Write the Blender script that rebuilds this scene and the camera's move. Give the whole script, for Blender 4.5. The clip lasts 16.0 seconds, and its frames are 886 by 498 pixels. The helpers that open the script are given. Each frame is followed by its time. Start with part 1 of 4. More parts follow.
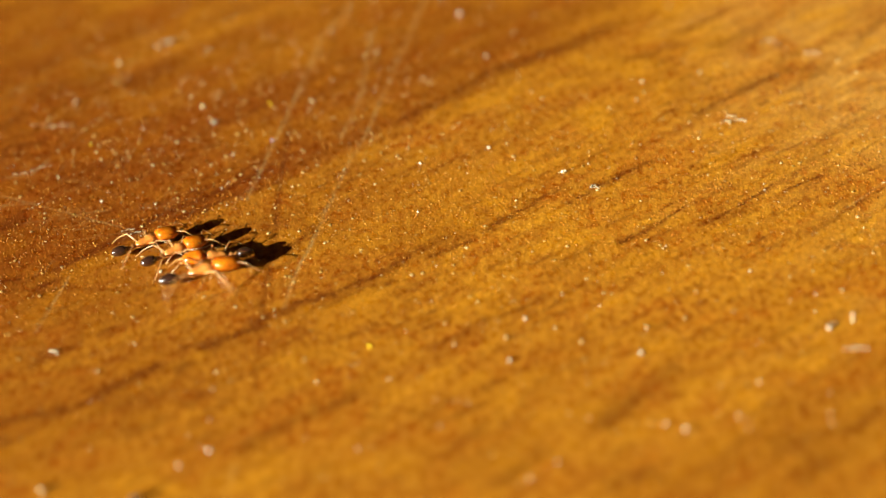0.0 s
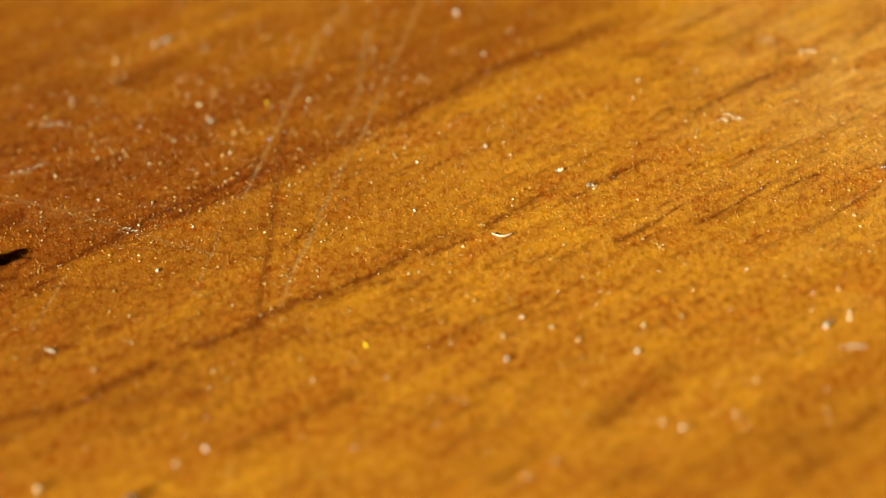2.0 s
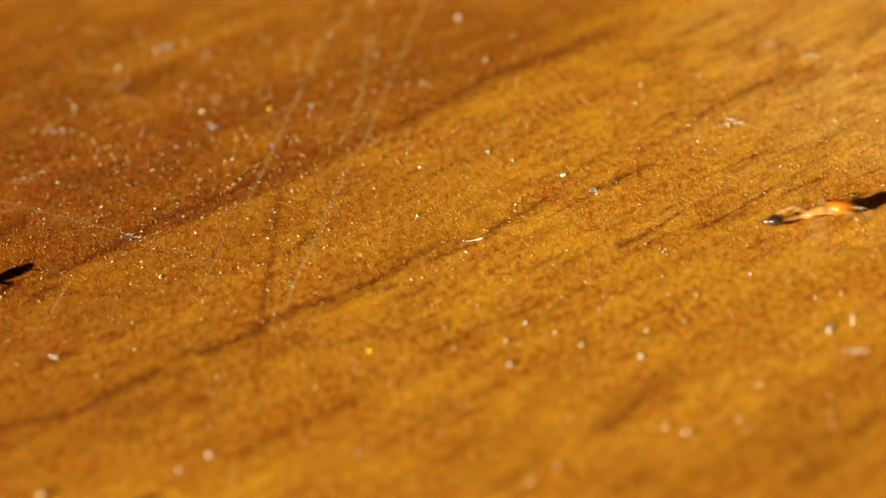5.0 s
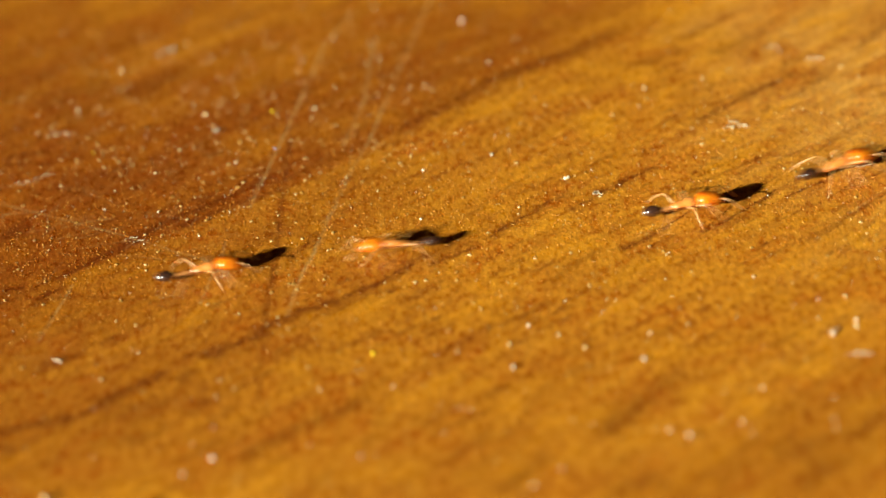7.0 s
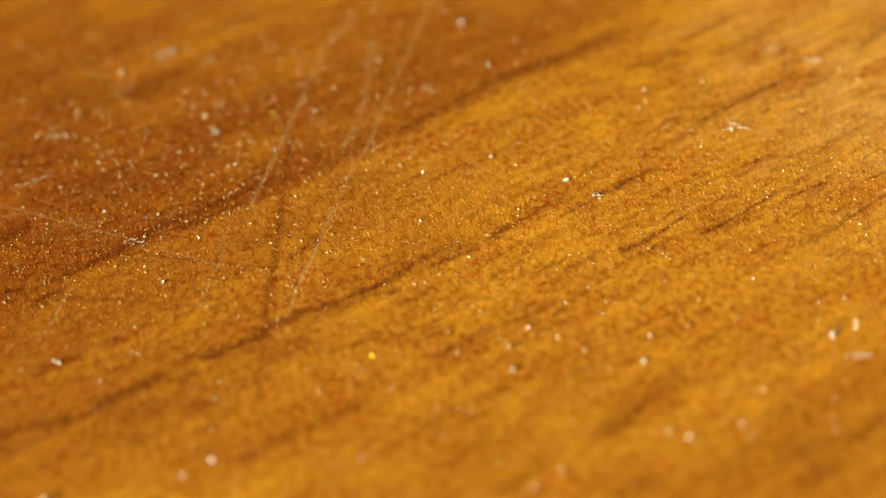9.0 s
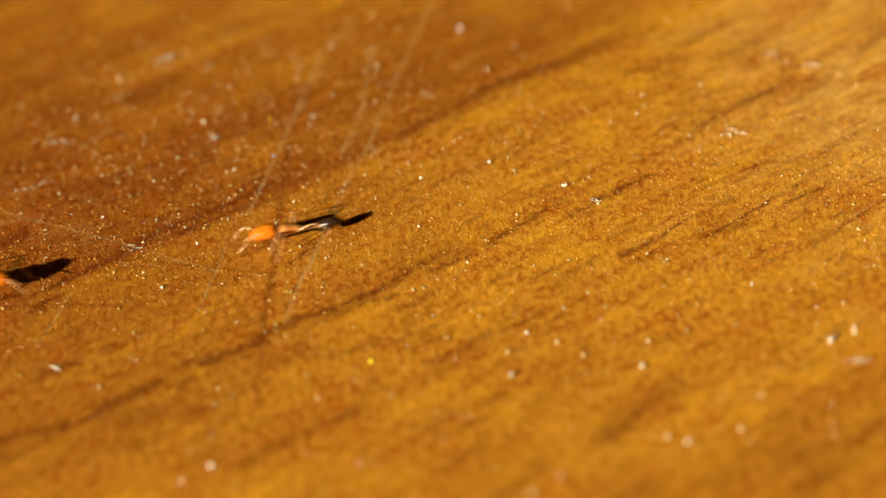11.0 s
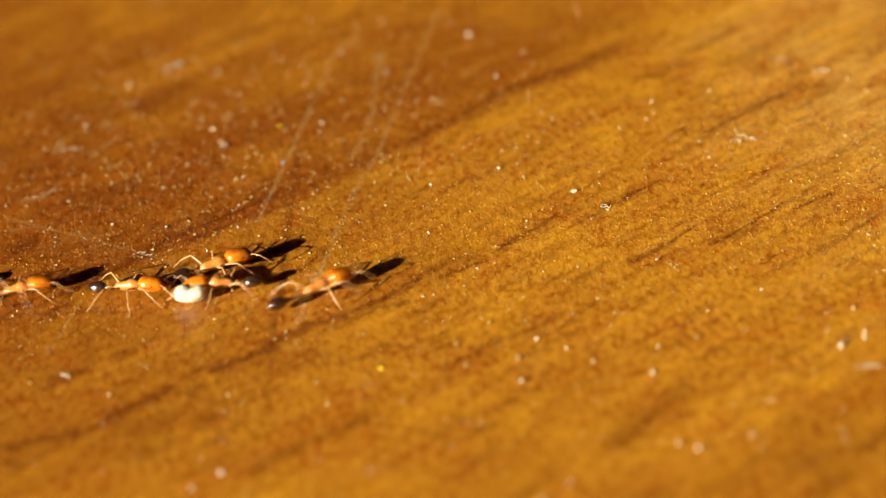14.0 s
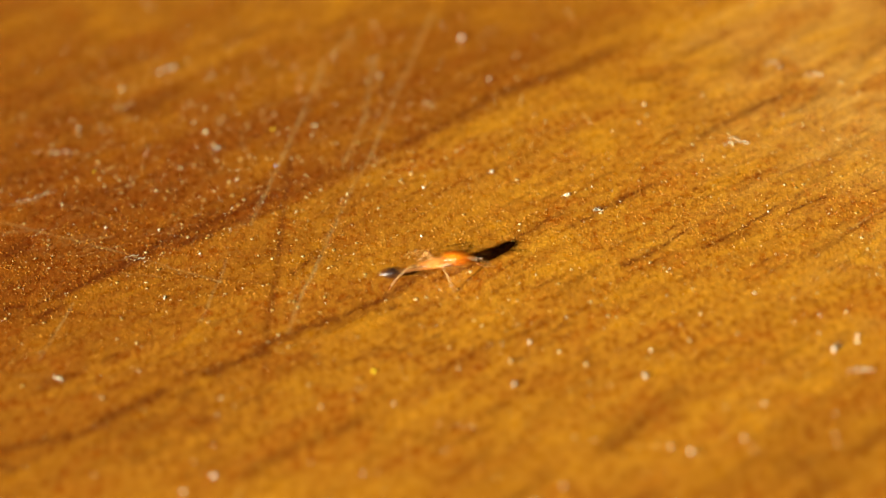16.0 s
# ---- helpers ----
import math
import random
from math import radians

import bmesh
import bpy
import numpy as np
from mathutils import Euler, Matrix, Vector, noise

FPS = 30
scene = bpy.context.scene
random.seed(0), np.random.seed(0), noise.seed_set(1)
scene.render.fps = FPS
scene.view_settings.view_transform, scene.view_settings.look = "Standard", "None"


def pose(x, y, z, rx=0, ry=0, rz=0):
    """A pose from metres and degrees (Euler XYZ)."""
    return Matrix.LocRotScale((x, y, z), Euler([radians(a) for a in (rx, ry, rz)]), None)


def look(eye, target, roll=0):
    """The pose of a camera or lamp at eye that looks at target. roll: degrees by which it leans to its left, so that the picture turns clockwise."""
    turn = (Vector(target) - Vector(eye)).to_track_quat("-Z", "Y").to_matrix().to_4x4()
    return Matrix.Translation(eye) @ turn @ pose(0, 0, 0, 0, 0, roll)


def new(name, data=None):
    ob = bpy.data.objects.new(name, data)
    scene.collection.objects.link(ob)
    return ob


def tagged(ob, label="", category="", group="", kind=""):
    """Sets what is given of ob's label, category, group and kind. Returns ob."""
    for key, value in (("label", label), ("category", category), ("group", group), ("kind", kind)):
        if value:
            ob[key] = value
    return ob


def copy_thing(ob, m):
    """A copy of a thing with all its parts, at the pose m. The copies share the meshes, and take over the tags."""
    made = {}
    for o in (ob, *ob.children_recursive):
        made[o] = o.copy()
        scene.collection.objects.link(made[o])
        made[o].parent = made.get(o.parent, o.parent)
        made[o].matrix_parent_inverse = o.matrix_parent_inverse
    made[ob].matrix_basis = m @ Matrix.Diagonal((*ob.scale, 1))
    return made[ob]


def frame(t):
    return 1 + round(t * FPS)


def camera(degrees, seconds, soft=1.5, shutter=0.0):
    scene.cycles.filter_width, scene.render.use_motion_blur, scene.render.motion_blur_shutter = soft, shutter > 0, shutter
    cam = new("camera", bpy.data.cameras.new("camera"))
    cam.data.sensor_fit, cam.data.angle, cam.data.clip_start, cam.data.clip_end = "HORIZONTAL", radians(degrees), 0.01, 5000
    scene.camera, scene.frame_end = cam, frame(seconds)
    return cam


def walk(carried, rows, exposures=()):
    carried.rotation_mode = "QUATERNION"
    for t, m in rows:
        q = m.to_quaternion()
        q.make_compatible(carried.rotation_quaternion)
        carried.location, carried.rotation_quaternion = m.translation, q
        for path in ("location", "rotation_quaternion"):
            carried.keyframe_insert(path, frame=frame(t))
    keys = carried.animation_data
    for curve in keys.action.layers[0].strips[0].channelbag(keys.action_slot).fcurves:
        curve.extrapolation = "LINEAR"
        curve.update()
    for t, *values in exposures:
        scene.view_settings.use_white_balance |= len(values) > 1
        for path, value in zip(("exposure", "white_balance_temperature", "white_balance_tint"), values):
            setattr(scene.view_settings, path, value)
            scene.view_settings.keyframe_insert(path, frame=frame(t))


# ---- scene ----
# ---------------------------------------------------------------- camera
cam = camera(20.0, 16.0, soft=1.5, shutter=0.27)
cam.data.dof.use_dof = True
cam.data.dof.focus_distance = 0.0602
cam.data.dof.aperture_fstop = 58.0
walk(cam, [
    (0, pose(0.000000, -0.051341, 0.029642, 59.709, 4.116, -2.455)),
    (0.5, pose(0.000000, -0.051341, 0.029642, 59.704, 4.137, -2.441)),
    (1, pose(0.000000, -0.051341, 0.029642, 59.701, 4.098, -2.484)),
    (1.5, pose(0.000000, -0.051341, 0.029642, 59.666, 4.121, -2.545)),
    (2, pose(0.000000, -0.051341, 0.029642, 59.671, 4.098, -2.527)),
    (2.5, pose(0.000000, -0.051341, 0.029642, 59.677, 4.164, -2.601)),
    (3, pose(0.000000, -0.051341, 0.029642, 59.696, 4.215, -2.569)),
    (3.5, pose(0.000000, -0.051341, 0.029642, 59.733, 4.187, -2.594)),
    (4, pose(0.000000, -0.051341, 0.029642, 59.794, 4.216, -2.622)),
    (6.5, pose(0.000000, -0.051341, 0.029642, 59.795, 4.331, -2.444)),
    (7, pose(0.000000, -0.051341, 0.029642, 59.864, 4.350, -2.510)),
    (7.5, pose(0.000000, -0.051341, 0.029642, 59.901, 4.254, -2.556)),
    (8, pose(0.000000, -0.051341, 0.029642, 59.891, 4.233, -2.486)),
    (8.5, pose(0.000000, -0.051341, 0.029642, 59.863, 4.288, -2.502)),
    (9, pose(0.000000, -0.051341, 0.029642, 59.905, 4.329, -2.505)),
    (11.5, pose(0.000000, -0.051341, 0.029642, 60.028, 4.371, -2.575)),
    (12, pose(0.000000, -0.051341, 0.029642, 60.011, 4.367, -2.573)),
    (12.5, pose(0.000000, -0.051341, 0.029642, 60.030, 4.334, -2.576)),
    (13, pose(0.000000, -0.051341, 0.029642, 60.065, 4.425, -2.449)),
    (13.5, pose(0.000000, -0.051341, 0.029642, 60.101, 4.549, -2.400)),
    (14, pose(0.000000, -0.051341, 0.029642, 60.181, 4.613, -2.454)),
    (14.5, pose(0.000000, -0.051341, 0.029642, 60.216, 4.554, -2.419)),
    (15, pose(0.000000, -0.051341, 0.029642, 60.183, 4.479, -2.503)),
    (15.5, pose(0.000000, -0.051341, 0.029642, 60.222, 4.457, -2.505)),
    (16, pose(0.000000, -0.051341, 0.029642, 60.249, 4.491, -2.572)),
], exposures=[(0.0, 1.51), (2.5, 1.51), (3.5, 1.49), (6.5, 1.44), (7.0, 1.45), (8.0, 1.51), (9.0, 1.51), (11.5, 1.47), (12.5, 1.47), (13.5, 1.45), (14.5, 1.46), (15.0, 1.51), (15.5, 1.51), (16.0, 1.51)])

# ---------------------------------------------------------------- daylight
SUN_AZIMUTH, SUN_HEIGHT = 218.0, 16.0
world = bpy.data.worlds.new("sky")
scene.world = world
world.use_nodes = True
sky = world.node_tree.nodes.new("ShaderNodeTexSky")
sky.sky_type, sky.sun_disc = "NISHITA", False
sky.sun_elevation, sky.sun_rotation = radians(SUN_HEIGHT), radians(90.0 - SUN_AZIMUTH)
back = world.node_tree.nodes["Background"]
back.inputs["Strength"].default_value = 0.06
world.node_tree.links.new(sky.outputs["Color"], back.inputs["Color"])

sun = new("sun", bpy.data.lights.new("sun", "SUN"))
sun.data.energy, sun.data.angle, sun.data.color = 5.0, radians(0.5), (0.985, 0.975, 0.82)
sun.matrix_world = look((0.5 * math.cos(radians(SUN_AZIMUTH)), 0.5 * math.sin(radians(SUN_AZIMUTH)), 0.5 * math.tan(radians(SUN_HEIGHT))), (0, 0, 0))

MM = 0.001
GRAIN = 36.0                      # degrees from x at which the wood's fibres run


# ---------------------------------------------------------------- materials
class Nodes:
    """A short way to write node trees."""

    def __init__(self, name):
        self.mat = bpy.data.materials.new(name)
        self.mat.use_nodes = True
        self.tree = self.mat.node_tree
        self.shader = self.tree.nodes["Principled BSDF"]

    def add(self, kind, **values):
        node = self.tree.nodes.new("ShaderNode" + kind)
        for key, value in values.items():
            self.put(node, key, value)
        return node

    def put(self, node, key, value):
        key = int(key[1:]) if key[0] == "i" and key[1:].isdigit() else key.replace("_", " ")
        socket = node.inputs[key]
        if isinstance(value, bpy.types.NodeSocket):
            self.tree.links.new(value, socket)
        else:
            socket.default_value = value

    def set(self, **values):
        for key, value in values.items():
            self.put(self.shader, key, value)

    def place(self, rotation=0.0, scale=(1, 1, 1)):
        """Object coordinates, turned and measured in units of scale."""
        where = self.add("TexCoord")
        m = self.add("Mapping")
        m.vector_type = "TEXTURE"
        for key, value in (("Vector", where.outputs["Object"]), ("Rotation", (0, 0, radians(rotation))), ("Scale", scale)):
            self.put(m, key, value)
        return m.outputs[0]

    def noise(self, vector, detail=4.0, rough=0.6, distortion=0.0):
        return self.add("TexNoise", Vector=vector, Scale=1.0, Detail=detail, Roughness=rough, Distortion=distortion).outputs["Fac"]

    def span(self, value, low, high, to_low=0.0, to_high=1.0):
        return self.add("MapRange", Value=value, From_Min=low, From_Max=high, To_Min=to_low, To_Max=to_high).outputs[0]

    def maths(self, kind, a, b=0.0, c=0.0):
        node = self.add("Math", i0=a, i1=b, i2=c)
        node.operation = kind
        return node.outputs[0]

    def mix(self, factor, a, b, blend="MIX"):
        node = self.tree.nodes.new("ShaderNodeMix")
        node.data_type, node.blend_type = "RGBA", blend
        for socket, value in ((node.inputs[0], factor), (node.inputs[6], a), (node.inputs[7], b)):
            if isinstance(value, bpy.types.NodeSocket):
                self.tree.links.new(value, socket)
            else:
                socket.default_value = value if socket is node.inputs[0] else (*value, 1.0)
        return node.outputs[2]

    def attribute(self, name):
        node = self.add("Attribute")
        node.attribute_name = name
        return node.outputs["Fac"]


def wood_material():
    n = Nodes("varnished_wood")
    # fibres: long along the grain, at three widths
    fibre = n.noise(n.place(GRAIN, (1.3 * MM, 0.1 * MM, 1 * MM)), 5.0, 0.62)
    figure = n.noise(n.place(GRAIN, (4.5 * MM, 0.34 * MM, 1 * MM)), 4.0, 0.6, 0.4)
    broad = n.noise(n.place(GRAIN, (12 * MM, 1.5 * MM, 1 * MM)), 3.0, 0.55)
    mottle = n.noise(n.place(0, (0.17 * MM, 0.3 * MM, 0.1 * MM)), 4.0, 0.6)
    speck = n.noise(n.place(0, (0.1 * MM, 0.19 * MM, 0.1 * MM)), 3.0, 0.6)
    tone_and_sheen = n.attribute("tone_and_sheen")
    pore = n.attribute("pore")
    scratch = n.attribute("scratch")
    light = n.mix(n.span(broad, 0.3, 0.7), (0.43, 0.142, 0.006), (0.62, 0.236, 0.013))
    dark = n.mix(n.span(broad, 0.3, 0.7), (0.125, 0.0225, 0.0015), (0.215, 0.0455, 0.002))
    base = n.mix(tone_and_sheen, light, dark)
    # painted sheen: the lowest values fade to a paler, duller orange
    base = n.mix(n.span(tone_and_sheen, -0.05, -0.5, 0.0, 0.9), base, (0.8, 0.41, 0.085))
    clump = n.noise(n.place(GRAIN, (0.5 * MM, 0.42 * MM, 0.3 * MM)), 3.0, 0.62)
    base = n.mix(n.span(clump, 0.5, 0.68, 0.0, 0.42), base, (0.3, 0.062, 0.003))
    warm = n.noise(n.place(GRAIN, (2.2 * MM, 1.4 * MM, 1 * MM)), 5.0, 0.64, 0.8)
    base = n.mix(n.span(warm, 0.51, 0.64, 0.0, 0.72), base, n.mix(tone_and_sheen, (0.44, 0.095, 0.003), (0.23, 0.038, 0.002)))
    base = n.mix(n.span(warm, 0.49, 0.35, 0.0, 0.72), base, n.mix(tone_and_sheen, (0.76, 0.31, 0.009), (0.36, 0.105, 0.004)))
    base = n.mix(n.span(figure, 0.46, 0.68, 0.0, 0.44), base, (0.28, 0.058, 0.003))
    base = n.mix(n.span(fibre, 0.47, 0.72, 0.0, 0.4), base, (0.22, 0.048, 0.004))
    blotch = n.noise(n.place(GRAIN, (1.5 * MM, 0.55 * MM, 1 * MM)), 4.0, 0.6, 0.6)
    base = n.mix(n.span(blotch, 0.48, 0.66, 0.0, 0.42), base, (0.26, 0.062, 0.004))
    base = n.mix(n.span(mottle, 0.42, 0.62, 0.0, 0.55), base, n.mix(tone_and_sheen, (0.78, 0.345, 0.026), (0.38, 0.114, 0.009)))
    base = n.mix(n.span(speck, 0.47, 0.66, 0.0, 0.4), base, (0.2, 0.042, 0.004))
    ragged = n.maths("MULTIPLY", pore, n.span(n.noise(n.place(GRAIN, (0.4 * MM, 0.05 * MM, 0.1 * MM)), 4.0, 0.7), 0.34, 0.6, 0.28, 1.2))
    base = n.mix(ragged, base, (0.13, 0.022, 0.002))
    broken = n.maths("MULTIPLY", scratch, n.span(n.noise(n.place(0, (0.12 * MM, 0.12 * MM, 0.1 * MM)), 3.0, 0.7), 0.4, 0.64, 0.14, 0.72))
    base = n.mix(broken, base, (0.52, 0.37, 0.14))
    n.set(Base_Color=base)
    n.set(Roughness=n.span(mottle, 0.3, 0.75, 0.22, 0.42), IOR=1.5)
    # the varnish is slightly uneven
    grit = n.noise(n.place(-20, (0.06 * MM, 0.085 * MM, 0.08 * MM)), 2.0, 0.5)
    fine = n.add("Bump", Strength=1.0, Distance=0.013 * MM, Height=grit)
    ridge = n.add("Bump", Strength=1.0, Distance=0.006 * MM, Height=fibre, Normal=fine.outputs[0])
    n.set(Normal=ridge.outputs[0])
    return n.mat


def chitin(name, colour, other, roughness, scale=0.12, skin=0.0, dent=0.3, ior=1.55):
    n = Nodes(name)
    cloud = n.noise(n.place(0, (scale * MM,) * 3), 3.0, 0.6)
    n.set(Base_Color=n.mix(n.span(cloud, 0.35, 0.65), colour, other), Roughness=roughness, IOR=ior)
    if skin:
        n.set(Subsurface_Weight=skin, Subsurface_Radius=(1.0, 0.45, 0.15), Subsurface_Scale=0.08 * MM)
    dents = n.noise(n.place(0, (0.035 * MM,) * 3), 2.0, 0.5)
    n.set(Normal=n.add("Bump", Strength=dent, Distance=0.003 * MM, Height=dents).outputs[0])
    return n.mat


def grain_material(name, colour, other, roughness, see=0.0):
    n = Nodes(name)
    pick = n.add("ObjectInfo").outputs["Random"]
    cloud = n.noise(n.place(0, (0.05 * MM,) * 3), 3.0, 0.6)
    n.set(Base_Color=n.mix(n.maths("MULTIPLY_ADD", pick, 0.5, n.span(cloud, 0.3, 0.7, 0.0, 0.5)), colour, other), Roughness=roughness, Specular_IOR_Level=0.25)
    if see:
        n.set(Transmission_Weight=see)
    return n.mat


WOOD = wood_material()
HEAD = chitin("amber_cuticle", (0.66, 0.195, 0.006), (0.44, 0.08, 0.003), 0.24, 0.2, 0.35, 0.6)
BODY = chitin("pale_amber_cuticle", (0.58, 0.23, 0.048), (0.42, 0.13, 0.018), 0.28, 0.09, 0.3, 0.6)
LIMB = chitin("straw_cuticle", (0.52, 0.29, 0.115), (0.42, 0.21, 0.065), 0.35, 0.1, 0.25)
GASTER = chitin("dark_brown_cuticle", (0.02, 0.008, 0.005), (0.045, 0.017, 0.009), 0.22, 0.14, 0.0, 0.15, 1.9)
WAIST = chitin("brown_cuticle", (0.36, 0.15, 0.04), (0.24, 0.09, 0.02), 0.3, 0.1)
EYE = chitin("black_eye", (0.01, 0.007, 0.006), (0.014, 0.009, 0.007), 0.15)
FLAKE = chitin("pale_flake", (0.7, 0.6, 0.42), (0.62, 0.5, 0.32), 0.35, 0.1)
BROOD = chitin("white_brood", (0.6, 0.53, 0.41), (0.45, 0.38, 0.27), 0.4, 0.1, 0.4, 0.6)
WHITE = grain_material("white_mineral", (0.6, 0.53, 0.38), (0.78, 0.73, 0.6), 0.3)
QUARTZ = grain_material("pale_mineral", (0.42, 0.35, 0.15), (0.68, 0.62, 0.42), 0.5)
YELLOW = grain_material("yellow_mineral", (0.88, 0.66, 0.02), (0.92, 0.72, 0.05), 0.25)
BLUE = grain_material("blue_lint", (0.25, 0.3, 0.65), (0.35, 0.4, 0.75), 0.35)
GREY = grain_material("grey_grit", (0.27, 0.25, 0.18), (0.4, 0.38, 0.29), 0.6)
BARK = grain_material("dark_crumb", (0.05, 0.03, 0.02), (0.09, 0.05, 0.03), 0.7)
LINT = grain_material("pale_fibre", (0.42, 0.35, 0.22), (0.5, 0.44, 0.32), 0.6)


# ---------------------------------------------------------------- mesh tools
def part(name, bm, material, parent=None, label="", smooth=True):
    """One bmesh as one mesh object, under a thing or a part if there is one."""
    mesh = bpy.data.meshes.new(name)
    bm.to_mesh(mesh)
    bm.free()
    mesh.materials.append(material)
    mesh.polygons.foreach_set("use_smooth", [smooth] * len(mesh.polygons))
    ob = new(name, mesh)
    if parent is not None:
        ob.parent = parent
    return tagged(ob, label)


def rings(bm, profile, sides=16):
    """A closed body of rings along x. profile: x, y, z of each ring's centre, its half width and its half height, in mm."""
    loops = []
    for x, y, z, wide, high in profile:
        loops.append([bm.verts.new((x * MM, (y + wide * math.cos(a)) * MM, (z + high * math.sin(a)) * MM))
                      for a in (2 * math.pi * i / sides for i in range(sides))])
    for one, two in zip(loops, loops[1:]):
        for i in range(sides):
            j = (i + 1) % sides
            bm.faces.new((one[i], one[j], two[j], two[i]))
    bm.faces.new(loops[0])
    bm.faces.new(loops[-1])
    bmesh.ops.recalc_face_normals(bm, faces=bm.faces)
    return bm


def egg(x, z, long, wide, high, sharp=1.0, droop=0.0, steps=14):
    """Ring profile of an egg-shaped body about x, z, blunt at its back end."""
    out = []
    for i in range(steps + 1):
        u = -math.cos(math.pi * i / steps)
        r = max(0.04, math.sin(math.pi * i / steps)) ** 0.85 * (1.0 - 0.16 * sharp * u)
        out.append((x + long * u, 0, z - droop * u * u, wide * r, high * r))
    return out


def tube(bm, points, radii, sides=7):
    """A tapered tube along points, in mm."""
    pts = [Vector(p) * MM for p in points]
    loops = []
    for i, p in enumerate(pts):
        way = (pts[min(i + 1, len(pts) - 1)] - pts[max(i - 1, 0)]).normalized()
        side = way.cross(Vector((0.3, 0.2, 1.0))).normalized()
        top = side.cross(way)
        loops.append([bm.verts.new(p + (side * math.cos(a) + top * math.sin(a)) * radii[i] * MM)
                      for a in (2 * math.pi * k / sides for k in range(sides))])
    for one, two in zip(loops, loops[1:]):
        for i in range(sides):
            j = (i + 1) % sides
            bm.faces.new((one[i], one[j], two[j], two[i]))
    bm.faces.new(loops[0])
    bm.faces.new(loops[-1])
    bmesh.ops.recalc_face_normals(bm, faces=bm.faces)
    return bm


# ---------------------------------------------------------------- the wooden board
# dark streaks of pores in the wood: end to end in mm, half width, depth of colour
DARK_EDGE = [
    (-9.55, -0.80, -8.96, -0.31, 0.12, 0.90), (-9.20, 0.05, -7.84, 1.28, 0.12, 1.00), (-7.84, 1.28, -6.65, 2.45, 0.14, 1.00), (-6.65, 2.45, -5.18, 3.42, 0.13, 1.00),
    (-5.18, 3.42, -4.04, 4.33, 0.13, 0.80), (-6.36, 2.15, -5.17, 2.90, 0.11, 0.90), (-5.17, 2.90, -3.78, 3.66, 0.11, 0.50), (-10.68, 2.30, -10.05, 2.92, 0.18, 0.90),
    (-10.40, -0.29, -9.86, -0.13, 0.16, 0.80), (-8.39, 5.08, -7.75, 5.75, 0.21, 0.45), (-9.51, 4.68, -7.81, 5.40, 0.27, 0.30), (-0.88, 6.33, 0.51, 7.36, 0.14, 0.60),
    (0.14, 6.26, 0.94, 7.07, 0.12, 0.40), (0.64, 7.59, 1.79, 8.78, 0.18, 0.55), (1.79, 8.78, 3.82, 9.90, 0.24, 0.60), (3.82, 9.90, 5.23, 10.98, 0.26, 0.40),
]
LONG_PORES = [
    (-10.00, -6.24, -8.20, -5.91, 0.18, 0.75), (-8.20, -5.87, -7.22, -5.07, 0.15, 0.85), (-7.22, -5.07, -6.30, -4.37, 0.15, 0.80), (-5.52, -3.99, -4.09, -3.04, 0.15, 1.20),
    (-4.47, -3.17, -3.46, -2.36, 0.15, 1.20), (-3.46, -2.36, -2.42, -2.01, 0.15, 1.10), (-2.42, -2.01, -1.20, -1.13, 0.13, 1.10), (-1.20, -1.13, -0.68, -0.51, 0.12, 0.80),
    (-0.68, -0.51, 0.22, 0.18, 0.14, 0.65), (-3.39, -2.91, -2.00, -1.91, 0.13, 0.40), (-2.00, -1.91, -1.01, -1.62, 0.12, 0.40), (-0.36, -0.81, 0.81, -0.09, 0.14, 0.75),
    (1.07, 0.27, 1.85, 1.01, 0.11, 0.95), (1.85, 1.01, 3.02, 2.03, 0.11, 0.70), (3.10, 1.20, 3.81, 1.89, 0.11, 0.60), (3.81, 1.89, 5.35, 3.06, 0.12, 0.75),
]
SHORT_PORES = [
    (4.11, -0.85, 4.67, -0.47, 0.13, 1.00), (4.63, -0.52, 5.87, 0.62, 0.10, 0.95), (5.87, 0.62, 7.21, 1.49, 0.11, 0.40), (6.09, -0.35, 7.02, 0.35, 0.11, 0.75),
    (7.02, 0.35, 8.15, 1.38, 0.10, 0.80), (8.15, 1.38, 8.91, 1.99, 0.11, 0.55), (8.34, 1.00, 9.32, 1.62, 0.09, 0.85), (8.44, -1.20, 9.62, -0.17, 0.12, 0.50),
    (9.62, -0.17, 10.73, 0.85, 0.10, 0.65), (7.21, -1.40, 7.51, -1.08, 0.05, 1.00), (6.54, 5.12, 7.88, 6.24, 0.14, 0.70), (7.88, 6.24, 9.58, 7.49, 0.18, 0.75),
    (9.20, 6.08, 10.32, 7.14, 0.11, 0.55), (11.37, 8.50, 12.68, 10.16, 0.17, 0.50), (9.31, 3.03, 11.19, 4.82, 0.13, 0.40), (-2.40, 2.91, -1.19, 4.40, 0.11, 0.50),
]
